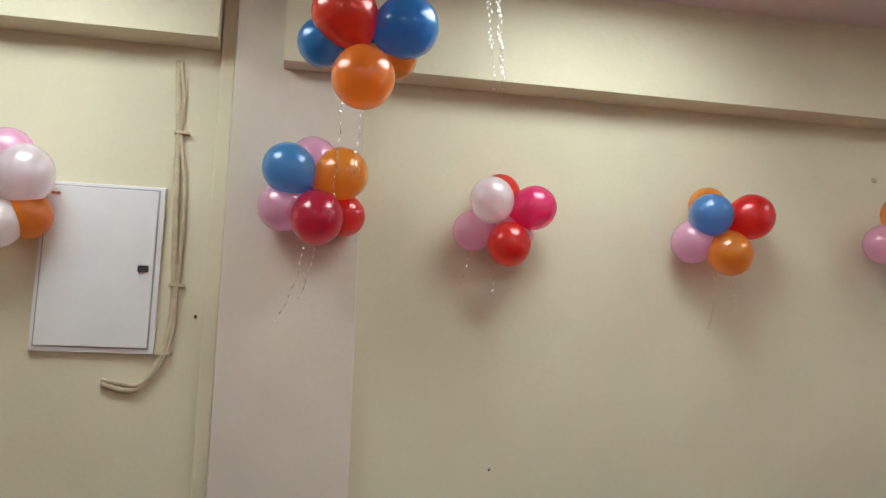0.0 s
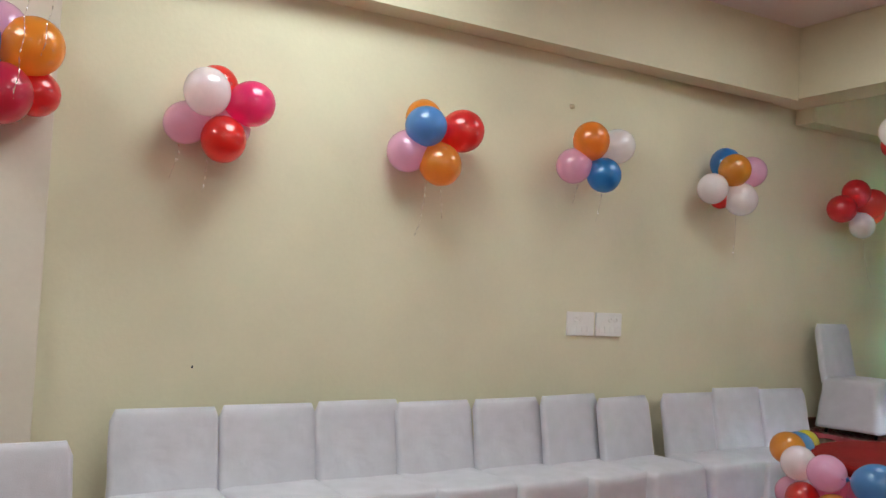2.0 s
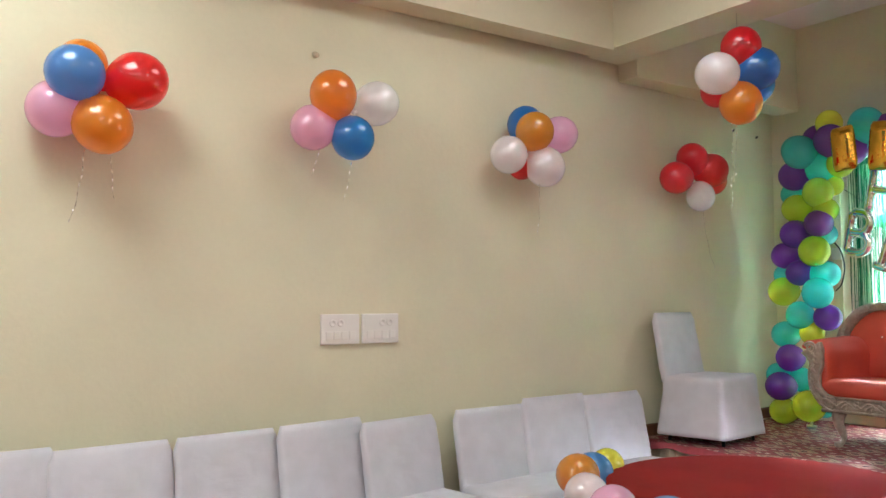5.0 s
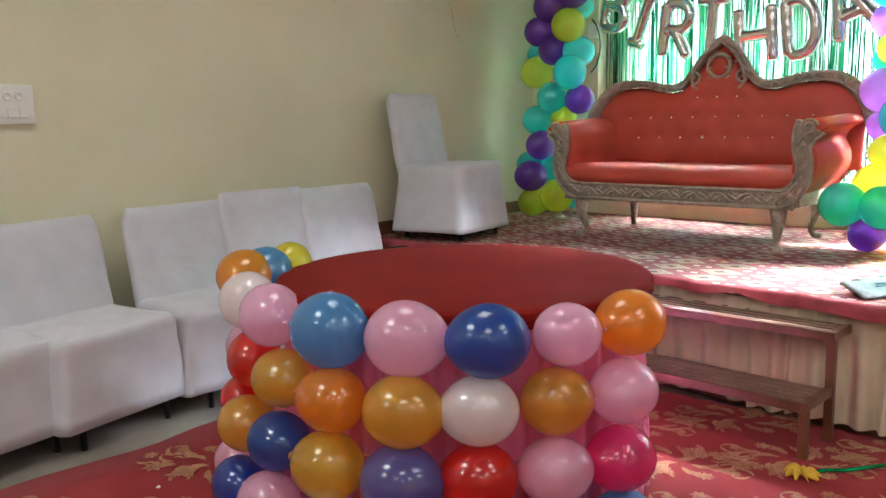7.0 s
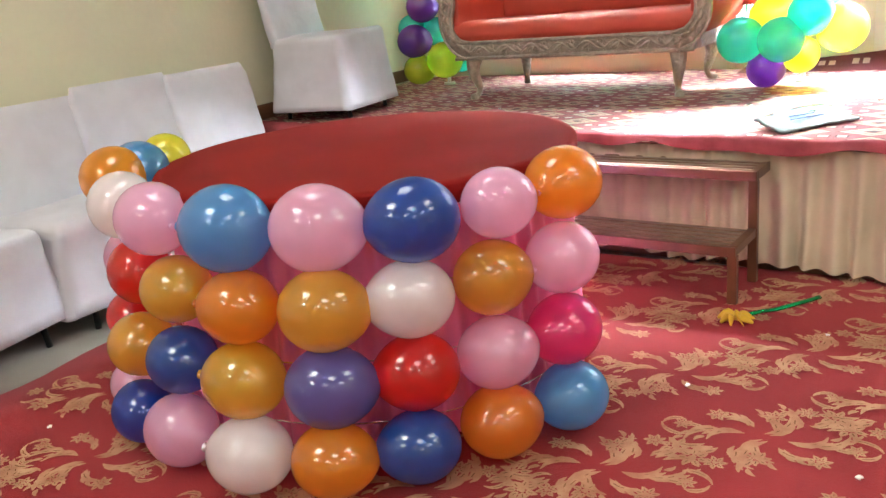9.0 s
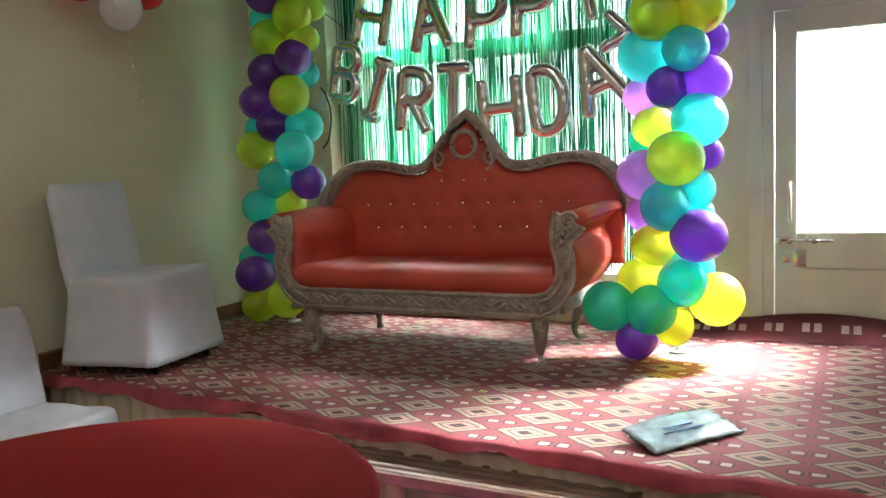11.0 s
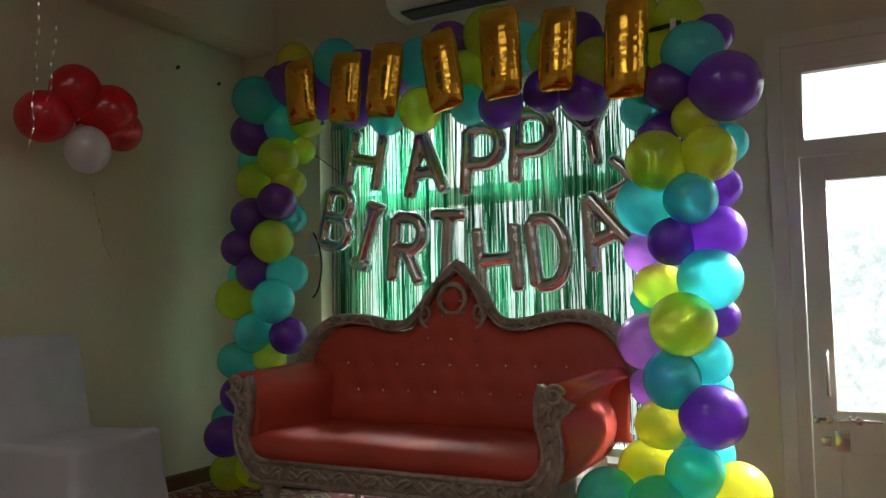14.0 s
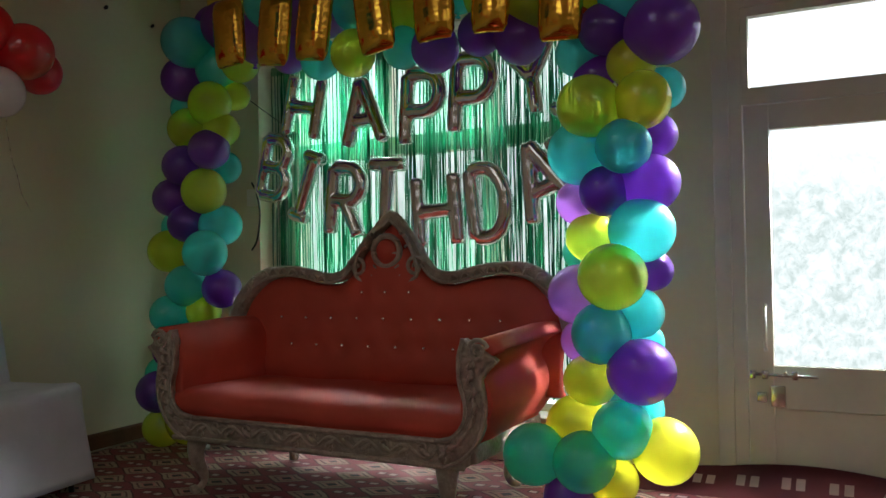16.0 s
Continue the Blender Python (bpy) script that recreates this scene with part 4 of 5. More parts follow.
STROKES = {
    "H": [[(-0.32, -0.5), (-0.32, 0.5)], [(0.32, -0.5), (0.32, 0.5)], [(-0.32, 0), (0.32, 0)]],
    "A": [[(-0.36, -0.5), (0, 0.5)], [(0.36, -0.5), (0, 0.5)], [(-0.2, -0.14), (0.2, -0.14)]],
    "P": [[(-0.26, -0.5), (-0.26, 0.48)], [(-0.26, 0.48)] + arc(0.04, 0.22, 0.26, 0.26, 90, -90) + [(-0.26, -0.04)]],
    "Y": [[(-0.36, 0.5), (0, 0.02)], [(0.36, 0.5), (0, 0.02)], [(0, 0.02), (0, -0.5)]],
    "B": [[(-0.26, -0.48), (-0.26, 0.48)], [(-0.26, 0.48)] + arc(0.02, 0.24, 0.23, 0.24, 90, -90) + [(-0.26, 0.0)], [(-0.26, 0.0)] + arc(0.04, -0.24, 0.26, 0.24, 90, -90) + [(-0.26, -0.48)]],
    "I": [[(0, -0.48), (0, 0.48)], [(-0.2, 0.48), (0.2, 0.48)], [(-0.2, -0.48), (0.2, -0.48)]],
    "R": [[(-0.26, -0.5), (-0.26, 0.48)], [(-0.26, 0.48)] + arc(0.02, 0.24, 0.25, 0.24, 90, -90) + [(-0.26, 0.0)], [(-0.02, 0.0), (0.3, -0.5)]],
    "T": [[(0, -0.5), (0, 0.48)], [(-0.34, 0.48), (0.34, 0.48)]],
    "D": [[(-0.26, -0.48), (-0.26, 0.48)], [(-0.26, 0.48)] + arc(-0.04, 0, 0.32, 0.48, 90, -90) + [(-0.26, -0.48)]],
}


def foil_letter(ch, at, height, tilt, slant=0.0):
    """A puffed foil letter that faces the hall; strokes run in y and z."""
    t = thing("foil_letter", at, "silver foil letter balloon hanging before the curtain", "letter balloon", "silver foil letters")
    bm = bmesh.new()
    c, s = math.cos(radians(tilt)), math.sin(radians(tilt))
    for st in STROKES[ch]:
        pts = []
        for u, w in st:
            u, w = u * height * 0.92, w * height
            u, w = u * c - w * s + slant * w, u * s + w * c
            pts.append(Vector((0, -u, w)))
        fine = []
        for p_, q_ in zip(pts, pts[1:]):
            k = max(1, int((q_ - p_).length / 0.02))
            fine += [p_.lerp(q_, j / k) for j in range(k)]
        fine.append(pts[-1])
        rad = [height * 0.118 * (1 - 0.03 * (0.5 + 0.5 * math.cos(j * 1.7))) for j in range(len(fine))]
        rad[0] *= 0.8
        rad[-1] *= 0.8
        tube(bm, fine, rad, 10)
    ob = part("letter_" + ch.lower(), bm, SILVERFOIL, t)
    rm = ob.modifiers.new("one_skin", "REMESH")
    rm.mode, rm.voxel_size, rm.use_smooth_shade = "VOXEL", 0.0075, True
    sm = ob.modifiers.new("soften", "SMOOTH")
    sm.factor, sm.iterations = 0.5, 3
    bm = bmesh.new()
    tube(bm, [(0, 0, height * 0.45), (0.12, 0, height * 0.45 + 0.05), (0.24, 0, height * 0.5 + 0.08)], 0.0015, 4)
    part("thread", bm, RIBBON, t)
    return t


SX = 10.07
for ch, y, z, h, tilt in (("H", 4.11, 2.4, 0.33, -12), ("A", 3.72, 2.34, 0.35, 4), ("P", 3.36, 2.32, 0.37, -4), ("P", 3.07, 2.36, 0.37, -4), ("Y", 2.75, 2.4, 0.34, 8)):
    foil_letter(ch, (SX, y, z), h, tilt)
for ch, y, z, h, tilt in (("B", 4.32, 2.08, 0.34, -12), ("I", 4.1, 1.96, 0.35, -20), ("R", 3.84, 1.87, 0.37, -6), ("T", 3.58, 1.88, 0.35, -4), ("H", 3.28, 1.79, 0.36, 4),
                          ("D", 2.99, 1.82, 0.36, 6), ("A", 2.71, 1.92, 0.37, 22), ("Y", 2.52, 2.14, 0.3, 80)):
    foil_letter(ch, (SX, y, z), h, tilt)

for y, z, h, tilt, wd in ((4.06, 2.66, 0.33, 4, 0.22), (3.78, 2.64, 0.35, -6, 0.22), (3.55, 2.64, 0.36, -8, 0.22), (3.23, 2.64, 0.38, 8, 0.22), (2.93, 2.67, 0.41, 2, 0.23), (2.66, 2.64, 0.36, -4, 0.2), (2.36, 2.60, 0.43, -3, 0.22)):
    t = thing("foil_bar", (9.42, y, z), "upright gold foil balloon bar hanging on the swag", "foil balloon", "gold foil balloons")
    bm = bmesh.new()
    n, rings = 26, []
    for k in range(25):
        w = -1 + 2 * k / 24
        prof = max(0.03, (1 - abs(w) ** 5)) ** 0.5
        ring = []
        for i in range(n):
            a = 2 * math.pi * i / n
            crimp = 1 + 0.025 * math.sin(k * 2.4 + 3 * a)
            ring.append(Vector((0.045 * prof * math.sin(a) * crimp, wd * 0.42 * (0.75 + 0.25 * prof) * math.cos(a) * crimp, w * h * 0.5)))
        rings.append(ring)
    loft(bm, rings)
    bmesh.ops.rotate(bm, verts=bm.verts[:], cent=(0, 0, 0), matrix=Matrix.Rotation(radians(-tilt), 3, "X"))
    part("foil_skin", bm, GOLDFOIL, t)
    bm = bmesh.new()
    tube(bm, [(0, 0, h * 0.46), (0.2, 0, h * 0.46 + 0.03)], 0.0015, 4)
    part("thread", bm, RIBBON, t)

# ---- foil fringe curtain ----
curtain = thing("foil_curtain", (10.31, 3.43, 2.69), "green metallic fringe curtain hanging before the window", "fringe curtain")
part("header_band", boxes(((-0.004, -0.97, -0.02), (0.004, 1.108, 0.03))), GREENFOIL, curtain, smooth=False)
rc = random.Random(21)
verts, faces = [], []
for i in range(600):
    y = -0.965 + rc.random() * 2.065
    if rc.random() < 0.35:
        y = round(y * 7) / 7 + rc.gauss(0, 0.025)
    y = max(-0.965, min(1.1, y))
    L0 = 1.86 + rc.uniform(-0.06, 0.03)
    w, x0, tw, ph = rc.uniform(0.0014, 0.0042), rc.uniform(-0.02, 0.02), rc.uniform(-0.9, 0.9), rc.uniform(0, 6)
    lean = rc.gauss(0, 0.012)
    b0 = len(verts)
    for k in range(13):
        t = k / 12
        a = tw + 0.5 * math.sin(ph + 5 * t)
        yy = y + lean * t + 0.004 * math.sin(ph + 9 * t)
        verts.append((x0 + w * math.sin(a), yy + w * math.cos(a), -L0 * t))
        verts.append((x0 - w * math.sin(a), yy - w * math.cos(a), -L0 * t))
    for k in range(12):
        j = b0 + 2 * k
        faces.append((j, j + 1, j + 3, j + 2))
me = bpy.data.meshes.new("strands")
me.from_pydata(verts, [], faces)
me.materials.append(GREENFOIL)
tagged(new("strand_fringe", me), kind="stuff").parent = curtain


# ---- sofa ----
sofa = thing("sofa", (9.45, 3.36, STAGE), "coral leatherette throne sofa with carved wooden frame", "sofa", turn=0.5)
HALF = [(0, 1.232), (0.05, 1.192), (0.105, 1.13), (0.155, 1.07), (0.2, 1.0), (0.265, 0.945), (0.36, 0.935), (0.5, 0.965), (0.62, 0.972), (0.73, 0.95), (0.82, 0.885), (0.89, 0.79), (0.925, 0.68)]
half = curve([(0, u, z) for u, z in HALF], 5)


def lean_x(z):
    return 0.225 + max(0.0, z - 0.45) * 0.15


def top_z(u):
    u = abs(u)
    for a, b in zip(half, half[1:]):
        if a.y <= u <= b.y:
            t = (u - a.y) / max(1e-6, b.y - a.y)
            return a.z + (b.z - a.z) * t
    return half[-1].z


TUFTS = [(u, 0.865) for u in (-0.13, 0.0, 0.13)] + [(-0.6 + 0.15 * k, 0.74) for k in range(9)] + [(-0.525 + 0.15 * k, 0.61) for k in range(8)]
bm = bmesh.new()
rows = []
for i in range(91):
    s = -1 + 2 * i / 90
    u = 0.88 * s
    ring = []
    for k in range(41):
        t = k / 40
        z = 0.42 + (top_z(u) - 0.03 - 0.42) * t
        puff = 0.055 * (1 - abs(s) ** 6) * (1 - abs(2 * t - 1) ** 6)
        for tu, tz in TUFTS:
            q = ((u - tu) ** 2 + (z - tz) ** 2) / 0.0016
            if q < 8:
                puff -= 0.011 * math.exp(-q)
        ring.append(Vector((lean_x(z) - puff, u, z)))
    rows.append(ring)
loft(bm, rows, closed=False)
back = part("backrest", bm, LEATHER, sofa)
sol = back.modifiers.new("depth", "SOLIDIFY")
sol.thickness, sol.offset = 0.05, -1.0
for tu, tz in TUFTS:
    bm = bmesh.new()
    bmesh.ops.create_uvsphere(bm, u_segments=8, v_segments=5, radius=0.009)
    b = part("button", bm, CRYSTAL, back)
    b.location = (lean_x(tz) - 0.046, tu, tz)
crown = [Vector((lean_x(p.z) - 0.02, p.y, p.z)) for p in half]
full = [Vector((p.x, -p.y, p.z)) for p in crown[::-1]] + crown[1:]
bm = bmesh.new()
m_ = len(full)
rad = [0.032 + 0.018 * min(1.0, max(0.0, (abs(p.y) - 0.6) / 0.2)) for p in full]
tube(bm, full, rad, 12, flat=0.75, cap=True)
tube(bm, [p + Vector((-0.03, 0, -0.022)) for p in full], 0.008, 8)
tube(bm, [p + Vector((-0.022, 0, 0.018)) for p in full], 0.007, 8)
frame_back = part("back_frame", bm, CARVED, sofa, "carved grey-brown wooden crest rail")
for sgn in (1, -1):                     # scrolls on the crest
    bm = bmesh.new()
    pts = []
    for k in range(34):
        a = 0.4 + k * 0.28
        r = 0.05 * (1 - k / 40)
        pts.append((lean_x(0.98) - 0.055, sgn * (0.16 + r * math.cos(a)), 0.985 + r * math.sin(a)))
    tube(bm, pts, [0.011 * (1 - k / 60) for k in range(34)], 8)
    tube(bm, curve([(lean_x(1.0) - 0.05, sgn * 0.1, 0.9), (lean_x(1.0) - 0.06, sgn * 0.17, 0.95), (lean_x(1.0) - 0.06, sgn * 0.15, 1.05), (lean_x(1.1) - 0.05, sgn * 0.085, 1.14), (lean_x(1.2) - 0.04, 0, 1.21)], 6), 0.01, 8)
    for k in range(7):
        a = radians(20 + 40 * k)
        tube(bm, [(lean_x(1.05) - 0.055, sgn * (0.085 + 0.02 * math.cos(a)), 1.05 + 0.09 * math.sin(a)), (lean_x(1.05) - 0.07, sgn * (0.085 + 0.045 * math.cos(a)), 1.05 + 0.11 * math.sin(a))], [0.009, 0.003], 6)
    for k in range(8):                  # leaf cuts along the shoulder rail
        u = 0.34 + 0.06 * k
        z = top_z(u)
        tube(bm, curve([(lean_x(z) - 0.05, sgn * u, z - 0.022), (lean_x(z) - 0.06, sgn * (u + 0.025), z + 0.012), (lean_x(z) - 0.05, sgn * (u + 0.055), z - 0.012)], 4), 0.0075, 6)
    part("scroll", bm, CARVED, frame_back)
bm = bmesh.new()
n = 28
loft(bm, [[Vector((lean_x(1.06) - dx, r * math.cos(2 * math.pi * i / n), 1.06 + r * math.sin(2 * math.pi * i / n))) for i in range(n)]
          for r, dx in ((0.062, 0.02), (0.06, 0.055), (0.045, 0.072), (0.02, 0.08))])
part("medallion", bm, LEATHER, frame_back, "round coral padded medallion")
bm = bmesh.new()
tube(bm, [(lean_x(1.06) - 0.055, 0.072 * math.cos(2 * math.pi * i / 24), 1.06 + 0.072 * math.sin(2 * math.pi * i / 24)) for i in range(25)], 0.015, 8)
part("medallion_ring", bm, CARVED, frame_back)

bm = bmesh.new()                        # seat cushion with a rolled front
prof = curve([(0.3, 0, 0.33), (-0.3, 0, 0.332), (-0.37, 0, 0.35), (-0.388, 0, 0.395), (-0.368, 0, 0.443), (-0.3, 0, 0.462), (-0.1, 0, 0.458), (0.3, 0, 0.445)], 4)
rows = []
for i in range(41):
    u = -0.74 + 1.48 * i / 40
    sag = 0.006 * noise.noise(Vector((u * 4, 0, 0)))
    rows.append([Vector((p.x + 0.008 * noise.noise(Vector((u * 3, p.z * 5, 1))), u, p.z + sag)) for p in prof])
loft(bm, rows)
part("seat", bm, LEATHER, sofa)

bm = bmesh.new()                        # front rail
box(bm, (-0.395, -0.72, 0.245), (-0.33, 0.72, 0.345), 0.012)
vine = [(-0.397, -0.68 + 1.36 * k / 96, 0.295 + 0.022 * math.sin(k * 2 * math.pi / 12)) for k in range(97)]
tube(bm, vine, 0.0075, 6)
for k in range(16):                     # a leaf and a curl in every bend of the vine
    u, up = -0.68 + 0.085 * (k + 0.5), 1 if k % 2 else -1
    tube(bm, curve([(-0.397, u - 0.03, 0.295 - 0.018 * up), (-0.406, u, 0.295 + 0.004 * up), (-0.398, u + 0.026, 0.295 + 0.022 * up)], 4), [0.003, 0.006, 0.009, 0.011, 0.011, 0.01, 0.008, 0.005, 0.002], 6)
    tube(bm, [(-0.402, u + 0.012 * math.cos(q * 0.6), 0.295 + 0.02 * up + 0.012 * math.sin(q * 0.6)) for q in range(9)], 0.005, 6)
tube(bm, [(-0.398, -0.72, 0.34), (-0.398, 0.72, 0.34)], 0.011, 8)
tube(bm, [(-0.398, -0.72, 0.25), (-0.398, 0.72, 0.25)], 0.011, 8)
part("front_rail", bm, CARVED, sofa, "carved wooden front rail")
bm = boxes(((-0.34, -0.74, 0.25), (0.33, 0.74, 0.335)), bevel=0.01)
part("seat_base", bm, CARVED, sofa)

S_OUT = [(0.66, 0.27), (0.75, 0.33), (0.82, 0.44), (0.82, 0.53), (0.79, 0.6), (0.82, 0.66), (0.885, 0.695)]
S_TOP = [(0.885, 0.695), (0.84, 0.735), (0.76, 0.72), (0.7, 0.655), (0.685, 0.57), (0.69, 0.48), (0.68, 0.38), (0.65, 0.3)]
for sgn in (1, -1):
    loop = [Vector(p) for p in curve([(0, u, z) for u, z in S_OUT], 4)][:-1] + [Vector(p) for p in curve([(0, u, z) for u, z in S_TOP], 4)][:-1]
    cen = sum(loop, Vector()) / len(loop)
    bm = bmesh.new()
    rings = []
    for v, grow in ((-0.372, 0.88), (-0.36, 0.97), (-0.2, 1.0), (0.1, 1.0), (0.3, 0.97), (0.34, 0.9)):
        rings.append([Vector((v, sgn * (cen.y + (p.y - cen.y) * grow), cen.z + (p.z - cen.z) * grow + (0.012 if v > 0 else 0))) for p in loop])
    loft(bm, rings)
    arm = part("armrest", bm, LEATHER, sofa)
    bm = bmesh.new()                    # flat carved face that follows the arm's curve up to its scroll
    line = curve([(0, u, z) for u, z in ((0.62, 0.292), (0.7, 0.325), (0.757, 0.4), (0.768, 0.49), (0.75, 0.575), (0.765, 0.64), (0.79, 0.685))], 6)
    rings, left, right = [], [], []
    for k, p in enumerate(line):
        d = (line[min(k + 1, len(line) - 1)] - line[max(k - 1, 0)]).normalized()
        t = k / (len(line) - 1)
        w = 0.05 - 0.012 * math.sin(math.pi * min(1.0, t * 1.25)) + 0.026 * max(0.0, t - 0.7) / 0.3
        side = Vector((0, -d.z, d.y)) * w
        a_, b_ = p + side, p - side
        left.append(Vector((-0.402, sgn * a_.y, a_.z)))
        right.append(Vector((-0.402, sgn * b_.y, b_.z)))
        rings.append([Vector((x, sgn * q.y, q.z)) for x, q in ((-0.405, a_), (-0.405, b_), (-0.36, b_), (-0.36, a_))])
    loft(bm, rings)
    for rim in (left, right):
        tube(bm, rim, 0.009, 8)
    for k in range(3, len(line) - 8, 4):
        p, q = line[k], line[k + 5]
        tube(bm, curve([(-0.405, sgn * (p.y - 0.014), p.z), (-0.418, sgn * (p.y + 0.012), (p.z + q.z) / 2), (-0.405, sgn * (q.y - 0.008), q.z)], 4), [0.004, 0.008, 0.011, 0.012, 0.012, 0.01, 0.008, 0.005, 0.003], 6)
    tube(bm, [(-0.41, sgn * (0.785 + (0.045 - 0.0016 * q) * math.cos(0.3 + q * 0.5)), 0.68 + (0.045 - 0.0016 * q) * math.sin(0.3 + q * 0.5)) for q in range(22)], 0.009, 6)
    part("arm_front", bm, CARVED, arm, "carved wooden scroll on the arm front")
for u, v, front in ((0.615, -0.33, 1), (-0.615, -0.33, 1), (0.6, 0.29, 0), (-0.6, 0.29, 0)):
    bm = bmesh.new()
    k, o = (-1 if front else 1), (0.5 if u > 0 else -0.5)
    pts = curve([(v + dx * k, u + dx * o, z) for dx, z in ((0.0, 0.27), (0.022, 0.215), (0.024, 0.16), (0.002, 0.1), (-0.008, 0.055), (0.012, 0.022), (0.045, 0.012))], 5)
    m_ = len(pts)
    tube(bm, pts, [0.052 - 0.036 * min(1, q / m_ * 1.5) + (0.008 if q / m_ > 0.86 else 0) for q in range(m_)], 10)
    part("leg", bm, CARVED, sofa)


# ---- covered chairs ----
def covered_chair(seed, label, group, at, turn, height=0.9, wide=1.14, hem=0.1):
    t = thing("covered_chair", at, label, "chair", group, turn=turn)
    nz = lambda a, b, c: noise.noise(Vector((a + seed * 3.1, b, c)))
    bm = bmesh.new()
    rings = []
    for z, w, d, r in ((hem, 0.274, 0.276, 0.05), (0.15, 0.262, 0.264, 0.05), (0.25, 0.25, 0.252, 0.045), (0.36, 0.238, 0.24, 0.04), (0.44, 0.234, 0.236, 0.035), (0.463, 0.228, 0.23, 0.035), (0.474, 0.214, 0.216, 0.03), (0.478, 0.15, 0.15, 0.03), (0.479, 0.06, 0.06, 0.02)):
        ring = rrect(w * wide, d, r, z, 9)
        for p in ring:
            k = max(0.0, (0.44 - z) / 0.37)
            a = math.atan2(p.y, p.x)
            f = 1 + k * 0.075 * math.sin(a * 9 + seed) * nz(math.cos(a) * 3, math.sin(a) * 3, 0) + 0.02 * k * nz(a * 4, z * 6, 5)
            p.x, p.y = p.x * f, p.y * f
            p.z += 0.012 * nz(p.x * 9, p.y * 9, z * 8) - (0.03 * nz(a * 2, 1, 2) if z < 0.14 else 0)
        rings.append(ring)
    loft(bm, rings)
    bmesh.ops.subdivide_edges(bm, edges=[e for e in bm.edges if e.calc_length() > 0.06], cuts=2, use_grid_fill=True)
    for v in bm.verts:
        if v.co.z > 0.45:
            v.co.z += 0.01 * nz(v.co.x * 12, v.co.y * 12, 3) + 0.008 * nz(v.co.x * 5 + v.co.y * 9, 0, 7)
        else:
            q = 0.008 * nz(v.co.x * 14, v.co.y * 14, v.co.z * 10)
            v.co.x += q
            v.co.y += q
    part("seat_cover", bm, COVER, t)
    bm = bmesh.new()
    rings = []
    for k in range(17):
        s = k / 16
        z = 0.42 + (height - 0.42) * s
        y = 0.215 + 0.085 * s
        w = (0.232 - 0.004 * s) * wide
        d = 0.036 - 0.012 * s
        if k >= 15:
            w -= 0.012 * (k - 14)
            d -= 0.008 * (k - 14)
        ring = rrect(w, d, min(0.03, d * 0.9), z, 8, 0, y)
        for p in ring:
            p.y += 0.008 * nz(p.x * 7, z * 7, 1) + 0.004 * nz(p.x * 20, z * 3, 4)
            p.x += 0.006 * nz(z * 6, 0, p.y)
            if k == 16:
                p.z += 0.008 * nz(p.x * 8, 5, 5)
        rings.append(ring)
    loft(bm, rings)
    part("back_cover", bm, COVER, t)
    for lx in (-0.2, 0.2):
        for ly in (-0.2, 0.2):
            bm = bmesh.new()
            tube(bm, [(lx, ly, 0.16), (lx * 1.06, ly * 1.06, 0.0)], 0.013, 8)
            part("leg", bm, LEGBLACK, t)
    return t


ROW = "white covered chairs along the wall"
LBL = "white fabric covered banquet chair against the long wall"
for k, (x, turn) in enumerate(((2.83, 0), (3.41, 2), (3.97, 4), (4.5, 5), (5.06, 6), (5.6, 9), (6.09, 10), (6.74, 3), (7.27, 3), (7.81, 3))):
    covered_chair(k, LBL, ROW, (x, 4.56 + (0.02 if x > 6.5 else 0), -0.012), turn, 0.895 + 0.008 * (k % 3) + (0.025 if x > 7 else 0), 1.3 if x > 6.5 else 1.24)
for k, x in enumerate((1.48, 2.03)):
    covered_chair(20 + k, "white fabric covered banquet chair drawn forward from the pilaster", ROW, (x, 3.62, 0.004), -2 + 5 * k, 0.9)
covered_chair(31, "white fabric covered chair standing on the stage carpet", "", (8.61, 4.68, STAGE + 0.006), 8, 0.925, 1.17, 0.06)

# ---- cake table with balloons ----
TC = (6.77, 3.0)
table = thing("round_table", (TC[0], TC[1], 0.004), "round table with red cloth top and pink pleated skirt", "table")
n = 96
bm = bmesh.new()
rings = []
for r, z in ((0.62, 0.66), (0.668, 0.69), (0.672, 0.725), (0.664, 0.735), (0.645, 0.738), (0.45, 0.738), (0.2, 0.739), (0.03, 0.739)):
    rings.append([Vector(((r + (0.006 * math.sin(i * 1.3) if z < 0.72 else 0)) * math.cos(2 * math.pi * i / n), (r + (0.006 * math.sin(i * 1.3) if z < 0.72 else 0)) * math.sin(2 * math.pi * i / n),
                          z + (0.0015 * noise.noise(Vector((r * 4 * math.cos(i / 15), r * 4 * math.sin(i / 15), 0))))) ) for i in range(n)])
loft(bm, rings)
part("tabletop", bm, REDCLOTH, table, "plain red cloth top")
bm = bmesh.new()
n = 420
rings = []
for k in range(8):
    s = k / 7
    z = 0.7 - 0.68 * s
    rings.append([Vector(((0.63 + 0.03 * s + 0.016 * math.sin(i * 2 * math.pi / 7 + 1.5 * noise.noise(Vector((i * 0.05, 0, 0)))) * (0.4 + 0.6 * s)) * math.cos(2 * math.pi * i / n),
                          (0.63 + 0.03 * s + 0.016 * math.sin(i * 2 * math.pi / 7 + 1.5 * noise.noise(Vector((i * 0.05, 0, 0)))) * (0.4 + 0.6 * s)) * math.sin(2 * math.pi * i / n), z)) for i in range(n)])
loft(bm, rings, cap=False)
part("table_skirt", bm, PINKSATIN, table, "pink satin pleated skirt")
